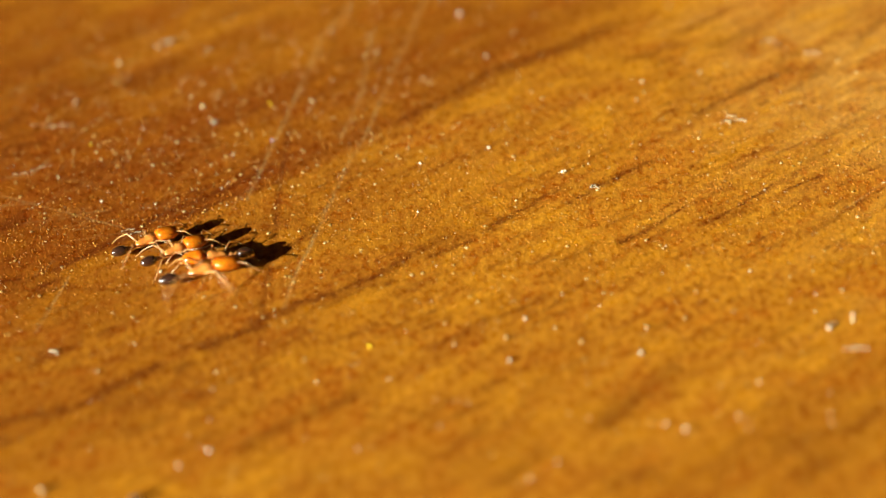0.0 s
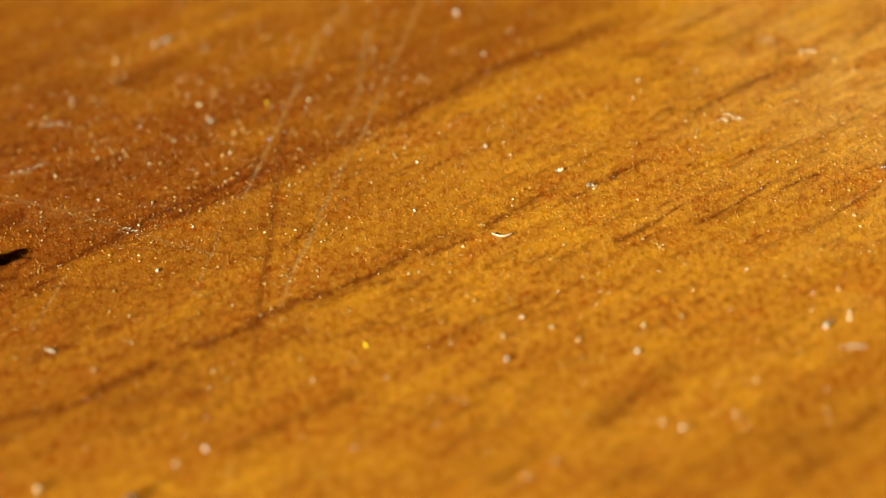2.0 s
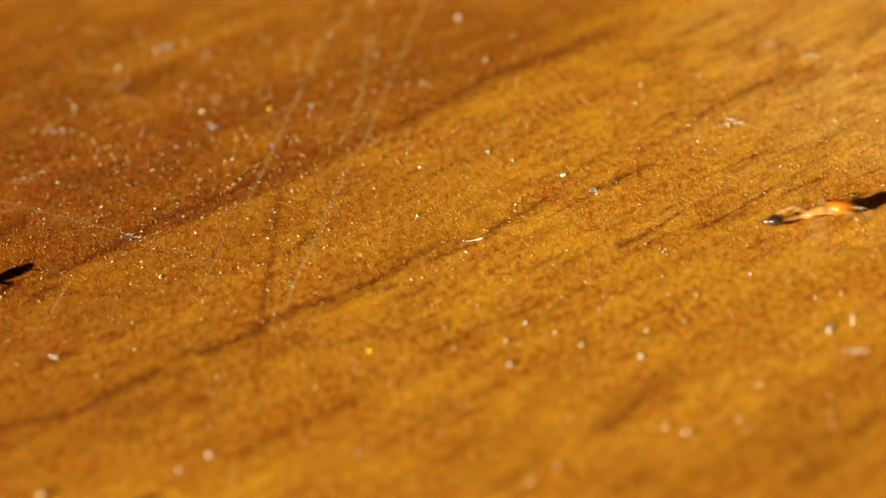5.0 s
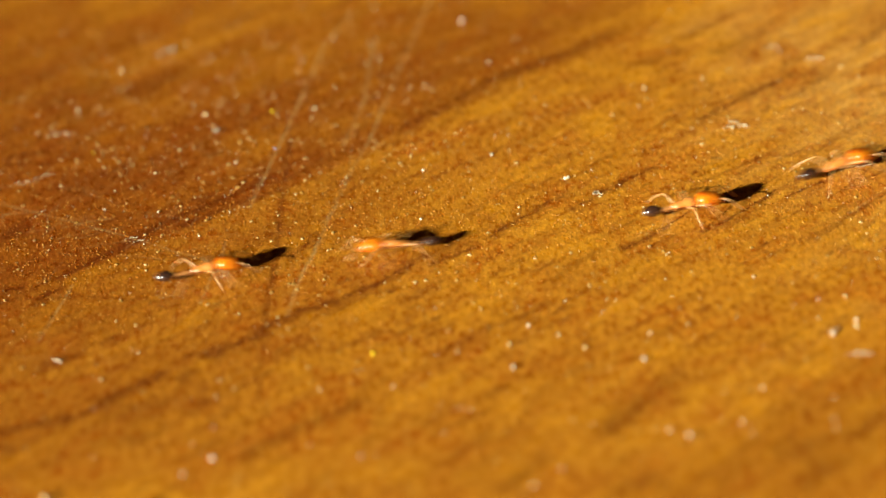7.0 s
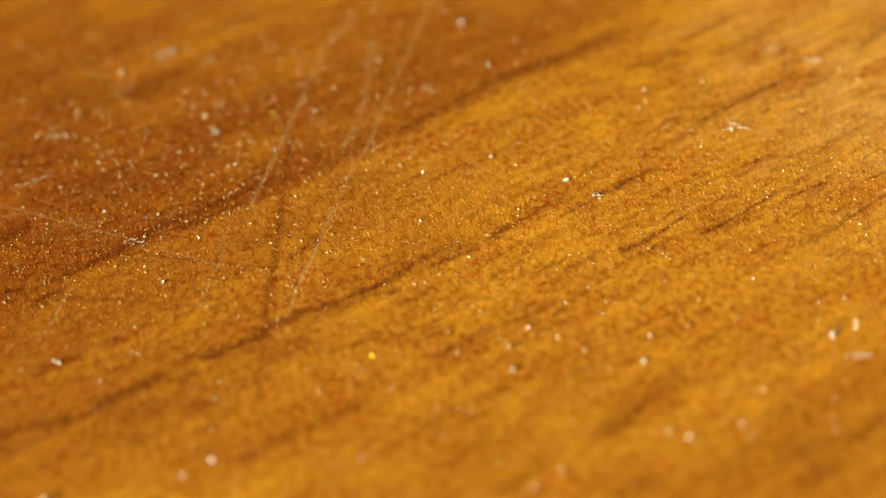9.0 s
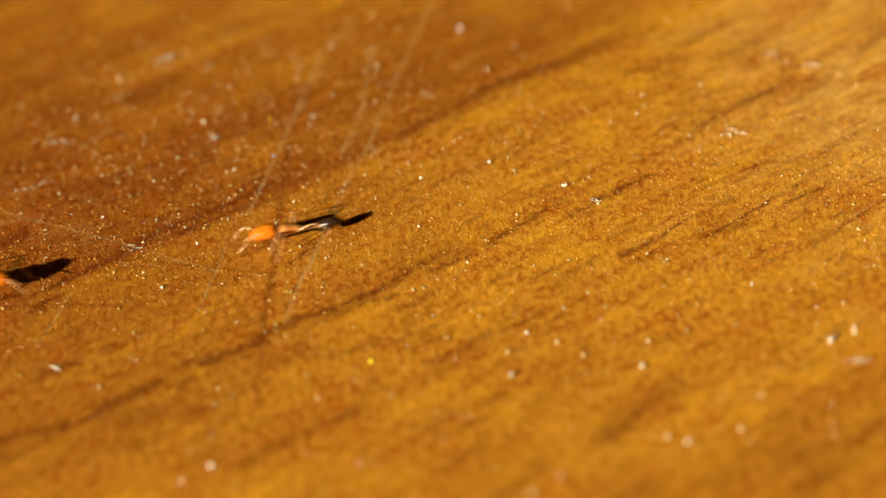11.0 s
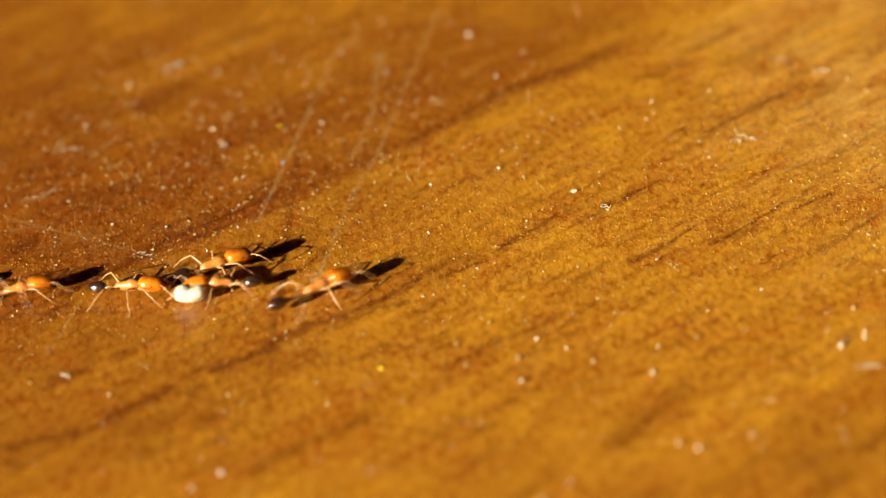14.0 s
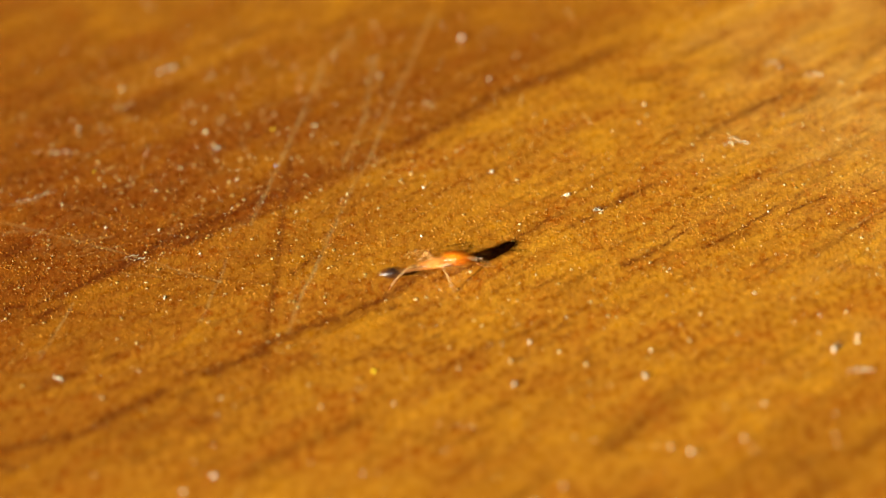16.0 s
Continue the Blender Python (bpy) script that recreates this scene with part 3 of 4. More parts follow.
fibre(9.2, 9.1, 0.4, 12, 0.08, 0.012)
fibre(9.45, 8.9, 0.3, 60, 0.05, 0.01)
fibre(-7.3, 1.55, 0.3, 25, 0.04, 0.012)
fibre(7.6, 5.0, 0.25, -20, 0.03, 0.012)


def scattered(name, count, low, spare, material, label, seed, drift=0.0, flat=0.48, band=None):
    """Countless fine grains, in one mesh. Radii in mm from low to low + spare; drift: the share that lies in one dusty patch; flat: how high they stand; band: middle and breadth of a strip where they lie thickest."""
    rng = random.Random(seed)
    bm = bmesh.new()
    bmesh.ops.create_icosphere(bm, subdivisions=1, radius=1.0)
    base = np.array([v.co[:] for v in bm.verts])
    tris = np.array([[v.index for v in f.verts] for f in bm.faces])
    bm.free()
    verts, faces = [], []
    for k in range(count):
        x, y = rng.uniform(-13, 13.5), rng.gauss(*band) if band else rng.uniform(-12, 17.5)
        if k < drift * count:
            x, y = rng.gauss(-6.0, 4.5), rng.gauss(8.5, 4.0)
        size = low + spare * rng.random() ** 2
        turn = np.array(Euler((rng.uniform(0, 6), rng.uniform(0, 6), rng.uniform(0, 6))).to_matrix())
        p = (base * np.array([1.0, rng.uniform(0.5, 1), rng.uniform(0.4, 0.8)])) @ turn.T * size
        p[:, 2] = (p[:, 2] - p[:, 2].min()) * flat - 0.3 * flat * size
        verts.append((p + np.array([x, y, 0])) * MM)
        faces.append(tris + k * len(base))
    mesh = bpy.data.meshes.new(name)
    mesh.from_pydata(np.concatenate(verts).tolist(), [], np.concatenate(faces).tolist())
    mesh.materials.append(material)
    return tagged(new(name, mesh), label, "dust", kind="stuff")


def dust_material(name, one, two, roughness):
    n = Nodes(name)
    pick = n.add("NewGeometry").outputs["Random Per Island"]
    n.set(Base_Color=n.mix(n.maths("POWER", pick, 2.0), one, two), Roughness=roughness, Specular_IOR_Level=0.15)
    return n.mat


scattered("varnish_grit", 18000, 0.008, 0.014, dust_material("amber_grit", (0.5, 0.17, 0.008), (0.7, 0.31, 0.028), 0.32),
          "fine amber grit caught in the varnish", 23)
scattered("fine_dust", 17000, 0.01, 0.016, dust_material("fine_mineral_dust", (0.45, 0.14, 0.007), (0.72, 0.41, 0.09), 0.34),
          "fine glinting dust scattered over the varnish", 24, band=(1.8, 4.0))
scattered("pale_dust", 1100, 0.011, 0.017, dust_material("pale_mineral_dust", (0.7, 0.45, 0.14), (0.86, 0.8, 0.66), 0.25),
          "pale glinting dust scattered over the varnish", 26, 0.12, band=(2.0, 4.2))
scattered("coarse_dust", 2400, 0.02, 0.04, dust_material("coarse_mineral_dust", (0.42, 0.25, 0.06), (0.64, 0.5, 0.25), 0.45),
          "coarser pale dust scattered over the varnish", 25, 0.42, 0.3)


# ---------------------------------------------------------------- ants
def leg(parent, side, at, mid, knee, foot, name="leg"):
    """A jointed leg that hinges where it meets the body. Places in mm from the hinge."""
    bm = bmesh.new()
    points = [(0, 0, 0), (mid[0] * 0.5, side * mid[1] * 0.5, mid[2] * 0.6), (mid[0], side * mid[1], mid[2]),
              ((mid[0] + knee[0]) / 2, side * (mid[1] + knee[1]) / 2, (mid[2] + knee[2]) / 2 + 0.01),
              (knee[0], side * knee[1], knee[2]), ((knee[0] + foot[0]) / 2, side * (knee[1] + foot[1]) / 2, (knee[2] + foot[2]) / 2 - 0.015),
              (foot[0], side * foot[1], foot[2])]
    tube(bm, points, (0.024, 0.026, 0.015, 0.017, 0.012, 0.01, 0.007), 7)
    ob = part(name, bm, LIMB, parent)
    ob.location = (at[0] * MM, side * at[1] * MM, at[2] * MM)
    return ob


def worker_ant(size, reach):
    """A worker ant that faces along x, its feet on z = 0. size 1.0 is about 2 mm long; reach: how far it stretches its waist as it runs."""
    ant = tagged(new("worker_ant"), "amber worker ant with pale legs and glossy dark gaster, walking", "ant", "ants on the trail")
    bm = bmesh.new()
    rings(bm, [(-0.28, 0, 0.25, 0.03, 0.03), (-0.25, 0, 0.26, 0.085, 0.085), (-0.16, 0, 0.275, 0.105, 0.11), (-0.07, 0, 0.285, 0.105, 0.115),
               (0.0, 0, 0.295, 0.1, 0.11), (0.09, 0, 0.31, 0.135, 0.145), (0.18, 0, 0.315, 0.15, 0.15), (0.27, 0, 0.315, 0.125, 0.125),
               (0.33, 0, 0.315, 0.085, 0.085), (0.38, 0, 0.315, 0.06, 0.06)], 16)
    part("thorax", bm, BODY, ant)
    bm = bmesh.new()
    rings(bm, [(-0.55, 0, 0.25, 0.035, 0.035), (-0.51, 0, 0.25, 0.05, 0.05), (-0.47, 0, 0.255, 0.075, 0.08), (-0.43, 0, 0.25, 0.045, 0.045), (-0.4, 0, 0.255, 0.045, 0.05),
               (-0.35, 0, 0.275, 0.065, 0.1), (-0.31, 0, 0.26, 0.04, 0.05), (-0.25, 0, 0.25, 0.035, 0.035)], 12)
    for v in bm.verts:
        v.co.y *= 1.0 - 0.8 * reach
        v.co.z = 0.235 * MM + (v.co.z - 0.255 * MM) * (1.0 - 0.8 * reach)
        v.co.x -= reach * MM * min(1.0, max(0.0, (-0.3 - v.co.x / MM) / 0.2))
    part("petiole", bm, WAIST, ant)
    bm = bmesh.new()
    rings(bm, egg(-0.71 - reach, 0.24, 0.23, 0.145, 0.135, -0.7), 20)
    part("gaster", bm, GASTER, ant, "glossy dark brown gaster")
    bm = bmesh.new()
    skull = []
    for i in range(15):
        f = -math.cos(math.pi * i / 14)
        r = max(0.05, (1 - abs(f) ** 3.2)) ** 0.5
        skull.append((0.64 + 0.32 * f, 0, 0.345 - 0.03 * f, (0.215 - 0.03 * f) * r, (0.178 - 0.02 * f) * r))
    rings(bm, skull, 20)
    head = part("head", bm, HEAD, ant, "amber head")
    for side in (-1, 1):
        bm = bmesh.new()
        bmesh.ops.create_uvsphere(bm, u_segments=10, v_segments=7, radius=0.02 * MM)
        eye = part("eye", bm, EYE, head)
        eye.location = (0.68 * MM, side * 0.195 * MM, 0.385 * MM)
        bm = bmesh.new()
        tube(bm, [(0, 0, 0), (0.1, side * 0.12, 0.04), (0.2, side * 0.24, 0.04), (0.28, side * 0.27, -0.03), (0.37, side * 0.27, -0.11),
                  (0.45, side * 0.25, -0.19), (0.51, side * 0.23, -0.26)], (0.013, 0.013, 0.014, 0.012, 0.014, 0.018, 0.012), 7)
        feeler = part("antenna", bm, LIMB, head)
        feeler.location = (0.86 * MM, side * 0.09 * MM, 0.37 * MM)
        bm = bmesh.new()
        tube(bm, [(0, 0, 0), (0.07, -side * 0.02, -0.01), (0.11, -side * 0.06, -0.02)], (0.03, 0.028, 0.012), 6)
        jaw = part("mandible", bm, BODY, head)
        jaw.location = (0.92 * MM, side * 0.07 * MM, 0.27 * MM)
    for side in (-1, 1):
        leg(ant, side, (0.24, 0.07, 0.25), (0.25, 0.3, 0.13), (0.47, 0.46, -0.06), (0.7, 0.56, -0.25), "front_leg")
        leg(ant, side, (0.07, 0.08, 0.24), (0.1, 0.37, 0.15), (0.15, 0.6, -0.05), (0.22, 0.76, -0.24), "middle_leg")
        leg(ant, side, (-0.14, 0.07, 0.23), (-0.26, 0.33, 0.19), (-0.49, 0.55, -0.02), (-0.66, 0.68, -0.23), "hind_leg")
    lead = 0.45 * reach
    for ob in ant.children_recursive:
        ob.data.transform(Matrix.Scale(size, 4))
        ob.location = ob.location * size
        if ob.parent == ant:
            ob.location.x += lead * size * MM
    return ant


def ant_larva(label, spine):
    """Soft white brood with swollen segments. spine: x, y, z and radius in mm, in the carrying ant's space."""
    points, radii = [], []
    for k in range(len(spine) - 1):
        a, b = Vector(spine[k]), Vector(spine[k + 1])
        before, after = Vector(spine[max(k - 1, 0)]), Vector(spine[min(k + 2, len(spine) - 1)])
        for f in (0.0, 0.2, 0.4, 0.6, 0.8):
            p = a * (2 * f ** 3 - 3 * f * f + 1) + b * (3 * f * f - 2 * f ** 3) + (b - before) * 0.5 * (f ** 3 - 2 * f * f + f) + (after - a) * 0.5 * (f ** 3 - f * f)
            points.append(tuple(p[:3]))
            radii.append(p[3] * (1.0 + 0.05 * math.sin(2.6 * len(radii))))
    points.append(spine[-1][:3])
    radii.append(spine[-1][3])
    bm = bmesh.new()
    tube(bm, points, radii, 18)
    bm.normal_update()  # soft folds and dimples
    for v in bm.verts:
        p = v.co / MM
        v.co += v.normal * (0.05 * noise.noise(p * 4.5) + 0.02 * noise.noise(p * 13.0)) * MM
    return tagged(part("ant_larva", bm, BROOD), label, "ant larva", "brood carried along the trail")


def curled_sliver():
    """A thin curved flake, about 0.6 mm long, lying in its own x-y plane."""
    bm = bmesh.new()
    points = []
    for i in range(11):
        f = i / 10 - 0.5
        points.append((f * 0.5, 0.4 * f * f - 0.05, 0))
    tube(bm, points, [0.007 + 0.01 * math.sin(math.pi * (i + 0.3) / 10.6) for i in range(11)], 7)
    return tagged(part("curled_sliver", bm, FLAKE), "thin white curled sliver nudged along by passing ants", "sliver")


sliver = curled_sliver()
SIZES = [1.0, 0.88, 0.88, 0.88, 0.88, 1.0, 1.0, 0.94, 1.0, 1.0, 1.05, 1.0, 1.0, 1.0, 1.0, 0.94, 1.0, 1.05, 1.05, 0.88, 0.94, 1.0, 0.88, 1.0, 1.12, 0.94, 1.05, 1.05, 1.0, 0.94, 0.94, 1.0]
ants = []
made = {}
STANDING = (0, 1, 2, 3, 9, 11, 15, 16, 17, 18, 22, 25)
for k, size in enumerate(SIZES):
    build = (size, 0.04 if k in STANDING else 0.26)
    if build in made:
        ants.append(copy_thing(made[build], pose(0, 0, 0)))
    else:
        made[build] = worker_ant(*build)
        ants.append(made[build])
carried = {
    15: (ant_larva("long white ant larva held upright in an ant's jaws", [
        (0.5, 0.3, 0.08, 0.03), (0.56, 0.3, 0.1, 0.08), (0.76, 0.3, 0.12, 0.11), (0.96, 0.2, 0.2, 0.13), (1.04, 0.02, 0.38, 0.17),
        (1.0, -0.15, 0.58, 0.21), (0.96, -0.3, 0.74, 0.2), (0.98, -0.41, 0.86, 0.13), (0.98, -0.46, 0.9, 0.04)]), pose(0, 0, 0)),
    22: (ant_larva("bent white ant larva carried in an ant's jaws", [
        (0.4, 0.36, 0.02, 0.03), (0.46, 0.36, 0.1, 0.1), (0.56, 0.35, 0.22, 0.17), (0.72, 0.33, 0.29, 0.13), (0.84, 0.32, 0.2, 0.16), (0.92, 0.31, 0.24, 0.16),
        (1.06, 0.29, 0.27, 0.19), (1.2, 0.27, 0.2, 0.15), (1.32, 0.25, 0.08, 0.04)]), pose(-0.1 * MM, 0, 0)),
    25: (ant_larva("plump white ant larva carried in an ant's jaws", [
        (0.5, 0.3, 0.2, 0.05), (0.56, 0.3, 0.2, 0.15), (0.7, 0.3, 0.21, 0.2), (0.88, 0.29, 0.2, 0.18), (1.06, 0.28, 0.23, 0.2),
        (1.2, 0.28, 0.23, 0.16), (1.27, 0.28, 0.23, 0.05)]), pose(-0.1 * MM, 0, 0)),
}
for k in carried:
    ants[k]["label"] = "amber worker ant with dark gaster carrying white brood"


# ---------------------------------------------------------------- how they move
def march(ant, rows):
    """Key an ant along its way: seconds, x, y in mm, heading in degrees. Its legs step while it is near."""
    poses = [(t, pose(x * MM, y * MM, 0, 0, 0, a)) for t, x, y, a in rows]
    walk(ant, poses)
    k = ants.index(ant)
    if k in carried:
        brood, held = carried[k]
        walk(brood, [(t, m @ held) for t, m in poses])
    near = [r[0] for r in rows if abs(r[1]) < 16]
    start, end = max(0.0, min(near) - 0.1), min(16.0, max(near) + 0.1)
    if k not in STANDING:  # the waist draws in when the ant slows
        slides = []
        for t, x, y, a in rows:
            spans = [math.hypot(q[1] - p[1], q[2] - p[2]) / (q[0] - p[0]) for p, q in zip(rows, rows[1:]) if p[0] <= t <= q[0]]
            slides.append((t, pose(0.26 * SIZES[k] * MM * min(1.0, max(0.0, (17.0 - sum(spans) / len(spans)) / 11.0)), 0, 0)))
        for ob in ant.children:
            if "gaster" in ob.name or "petiole" in ob.name:
                rest = Matrix.Translation(ob.location)
                walk(ob, [(t, rest @ m) for t, m in slides])
    rng = random.Random(100 + k)
    phase = rng.randrange(2)
    legs = [ob for ob in ant.children if "leg" in ob.name]
    for ob in sorted(legs, key=lambda o: (o.location.y > 0, o.location.x)):
        at, lean = ob.location.copy(), rng.uniform(-10, 10)
        odd = (("middle" in ob.name) + (at.y > 0) + phase) % 2
        steps = []
        beats = [(15 * half + beat) / 30 for half in range(32) for beat in (1, 3, 5, 7, 9, 11, 14)]
        times = [0.0] + [t for t in beats if start < t < end] + [16.0]
        for j, t in enumerate(times):
            sign = 1 if (j + odd) % 2 else -1
            flip = 1 if at.y > 0 else -1
            pace = max(math.hypot(b[1] - a[1], b[2] - a[2]) / (b[0] - a[0]) for a, b in zip(rows, rows[1:]) if a[0] - 0.01 <= t <= b[0] + 0.01)
            swing = min(41.0, max(6.0, 1.75 * pace)) * rng.uniform(0.85, 1.0)
            turn = flip * (lean - sign * swing)
            lift = rng.uniform(1, 6) if sign > 0 else 0.0
            steps.append((t, Matrix.Translation(at) @ pose(0, 0, 0, flip * lift, 0, turn)))
        walk(ob, steps)


def motions():
    march(ants[0], [(0, -5.63, -0.99, 14), (0.1, -4.34, -1.02, 11), (0.2, -2.58, -0.18, 16), (0.3, 0.24, 0.76, 16), (0.4, 2.31, 0.85, 8), (0.5, 4.78, 0.64, 8), (0.6, 7.28, 0.78, 16), (0.7, 9.47, 1.29, 13), (16, 313.79, 33.28, 6)])
    march(ants[1], [(0, -7.01, 0.66, 25), (0.1, -6.63, 0.60, 18), (0.2, -6.20, 0.50, 27), (0.3, -5.00, 0.54, 4), (0.4, -3.37, 0.20, 1), (0.5, -2.21, -0.23, -15), (0.6, -0.53, -0.96, 4), (0.7, 0.92, -1.10, 14), (0.8, 3.55, 0.05, 15), (0.9, 6.02, 0.69, 11), (1, 8.45, 0.77, 8), (16, 306.81, 32.13, 6)])
    march(ants[2], [(0, -6.30, 0.10, 28), (0.1, -6.36, 0.16, 11), (0.2, -6.29, 0.05, 12), (0.3, -6.07, 0.24, 22), (0.4, -5.54, -0.40, -13), (0.5, -3.86, -1.15, -5), (0.6, -2.45, -1.38, -0), (0.7, -2.03, -1.65, 20), (0.8, -1.12, -0.82, 21), (0.9, 0.72, 0.20, 17), (1, 3.00, 0.94, 10), (1.1, 5.07, 0.76, 5), (1.2, 7.34, 0.45, 9), (1.3, 9.69, 0.84, 12), (16, 302.08, 31.57, 6)])
    march(ants[3], [(0, -5.22, -0.27, 190), (0.1, -5.65, -0.23, 184), (0.2, -7.33, -0.20, 194), (0.3, -9.40, 0.59, 177), (16, -321.68, -32.24, 186)])
    march(ants[4], [(0, 13.27, 1.83, 189), (0.1, 9.67, 1.72, 196), (0.2, 6.47, 1.63, 185), (0.3, 3.90, 0.51, 191), (0.4, 1.05, -0.16, 184), (0.5, -0.52, -0.05, 156), (0.6, -0.58, 0.14, 168), (0.7, -1.39, 0.36, 189), (0.8, -3.93, 0.52, 190), (0.9, -7.14, 0.14, 183), (1, -9.50, 0.10, 189), (16, -307.85, -31.26, 186)])
    march(ants[5], [(0, -29.36, -2.59, 6), (0.9, -11.46, -0.71, 7), (1, -9.79, -0.80, 6), (1.1, -7.58, -1.05, 9), (1.2, -4.82, -0.56, 10), (1.3, -2.17, -0.60, 8), (1.4, 0.61, -0.53, 11), (1.5, 3.15, 0.14, 7), (1.6, 5.87, 0.54, 10), (1.7, 8.50, 0.74, 9), (16, 292.93, 30.64, 6)])
    march(ants[6], [(0, -35.23, -2.62, 6), (1.2, -11.36, -0.11, 8), (1.3, -8.36, -0.06, 7), (1.4, -5.28, -0.18, 7), (1.5, -2.12, -0.31, 8), (1.6, 0.68, -0.14, 8), (1.7, 3.50, -0.40, 9), (1.8, 6.11, 0.06, 13), (1.9, 8.95, 0.87, 14), (16, 289.40, 30.35, 6)])
    march(ants[7], [(0, -51.64, -4.16, 6), (2, -11.85, 0.02, 5), (2.1, -9.55, -0.32, 7), (2.2, -6.88, -0.31, 9), (2.3, -4.35, -0.06, 9), (2.4, -1.61, -0.11, 8), (2.5, 0.93, -0.10, 9), (2.6, 3.67, 0.04, 10), (2.7, 6.02, 0.38, 12), (2.8, 8.43, 0.95, 11), (2.9, 10.76, 1.18, 10), (16, 271.33, 28.56, 6)])
    march(ants[8], [(0, -64.06, -5.58, 6), (2.7, -10.35, 0.07, 4), (2.8, -7.47, -0.37, 5), (2.9, -4.42, -0.75, 7), (3, -1.77, -0.52, 10), (3.1, 1.23, -0.16, 12), (3.2, 2.86, 0.34, 17), (3.3, 4.35, 1.18, 12), (3.4, 7.07, 1.23, 8), (3.5, 9.57, 1.17, 22), (16, 258.21, 27.30, 6)])
    march(ants[9], [(0, 67.67, 8.50, 186), (2.9, 9.99, 2.44, 193), (3, 7.42, 1.85, 197), (3.1, 4.66, 0.18, 198), (3.2, 3.47, -0.05, 191), (3.3, 1.97, -0.29, 188), (3.4, 0.90, -0.18, 180), (3.5, -0.32, 0.29, 166), (3.6, -1.08, 0.71, 188), (3.7, -3.68, 0.57, 188), (3.8, -6.05, 0.71, 190), (3.9, -8.79, 0.05, 194), (16, -249.47, -25.25, 186)])
    march(ants[10], [(0, -69.58, -6.33, 6), (2.9, -11.90, -0.26, 9), (3, -9.1, -0.16, 8), (3.1, -6.52, -0.22, 7), (3.2, -3.12, -0.28, 9), (3.3, -0.36, 0.11, 11), (3.4, 0.94, 0.34, 11), (3.5, 3.69, 0.68, 16), (3.6, 6.21, 0.76, 8), (3.7, 8.56, 0.87, 9), (16, 253.21, 26.58, 6)])
    march(ants[11], [(0, -71.80, -6.71, 6), (3, -12.13, -0.44, 9), (3.1, -9.71, -0.37, 9), (3.2, -7.08, -0.18, 5), (3.3, -4.27, -0.92, 6), (3.4, -2.06, -0.59, 15), (3.5, -1.10, 0.04, 17), (3.6, -0.52, 0.15, 7), (3.7, 0.58, 0.12, 8), (3.8, 3.44, 0.09, 9), (3.9, 6.31, 0.40, 13), (4, 9.25, 1.16, 15), (16, 247.50, 26.25, 6)])
    march(ants[12], [(0, -74.33, -6.80, 6), (3.1, -12.67, -0.32, 7), (3.2, -10.46, -0.37, 8), (3.3, -7.53, -0.36, 6), (3.4, -5.13, -0.78, 3), (3.5, -3.67, -1.03, -1), (3.6, -2.92, -1.42, 6), (3.7, -2.12, -1.30, 10), (3.8, 0.10, -1.14, 11), (3.9, 1.74, -0.79, 13), (4, 3.85, -0.25, 13), (4.1, 6.28, 0.24, 12), (4.2, 8.61, 0.58, 11), (16, 243.31, 25.25, 6)])
    march(ants[13], [(0, -78.72, -7.63, 6), (3.4, -11.09, -0.52, 6), (3.5, -8.13, -0.67, -5), (3.6, -5.57, -0.69, 11), (3.7, -4.59, -0.37, 10), (3.8, -2.83, -0.45, 9), (3.9, -0.83, -0.24, 8), (4, 1.09, -0.30, 6), (4.1, 3.21, -0.55, 10), (4.2, 5.16, -0.08, 14), (16, 239.87, 24.59, 6)])
    march(ants[14], [(0, -95.52, -8.86, 6), (4.1, -13.97, -0.29, 7), (4.2, -11.38, -0.33, 7), (4.4, -6.27, -0.68, 6), (16, 224.46, 23.58, 6)])
    march(ants[15], [(0, 119.49, 13.11, 186), (6.3, -5.82, -0.06, 175), (6.4, -8.12, 0.46, 167), (6.5, -10.6, 0.6, 187), (16, -199.25, -19.03, 186)])
    march(ants[16], [(0, -126.33, -12.76, 6), (6.3, -1.02, 0.41, 32), (6.4, -0.72, 0.46, 23), (6.5, -0.23, 0.53, 11), (6.6, 1.45, -0.22, 1), (6.7, 3.24, -0.33, -8), (6.8, 3.74, -0.01, 11), (6.9, 4.02, 0.17, 13), (7, 5.73, 0.51, 7), (7.1, 7.25, 0.53, 12), (7.2, 9.45, 1.12, 14), (16, 184.49, 19.52, 6)])
    march(ants[17], [(0, -126.24, -13.82, 6), (6.3, -0.93, -0.65, 10), (6.4, 0.27, -0.28, 18), (6.5, 2.08, 0.18, 14), (6.6, 3.71, 0.39, 11), (6.7, 5.64, 0.69, 11), (6.8, 7.38, 0.61, 31), (6.9, 9.00, 1.19, 13), (7, 12.2, 1.6, 12), (16, 190.00, 20.21, 6)])
    march(ants[18], [(0, -126.54, -14.69, 6), (6.3, -1.24, -1.52, 18), (6.4, -0.03, -1.35, 24), (6.5, 1.96, -0.78, 19), (6.6, 3.35, -0.45, 12), (6.7, 4.78, -0.38, 27), (6.8, 5.24, 0.10, 49), (6.9, 6.47, 0.61, 15), (7, 9.63, 1.79, 19), (16, 188.65, 20.60, 6)])
    march(ants[19], [(0, 141.02, 16.19, 186), (6.6, 9.74, 2.39, 196), (6.7, 6.79, 1.31, 194), (6.8, 4.80, 1.60, 192), (6.9, 2.57, 0.90, 194), (7, -1.00, -0.08, 184), (7.1, -3.66, 0.93, 182), (7.2, -5.89, 1.22, 190), (7.3, -9.04, 0.59, 191), (7.4, -11.43, 0.33, 190), (16, -182.49, -17.64, 186)])
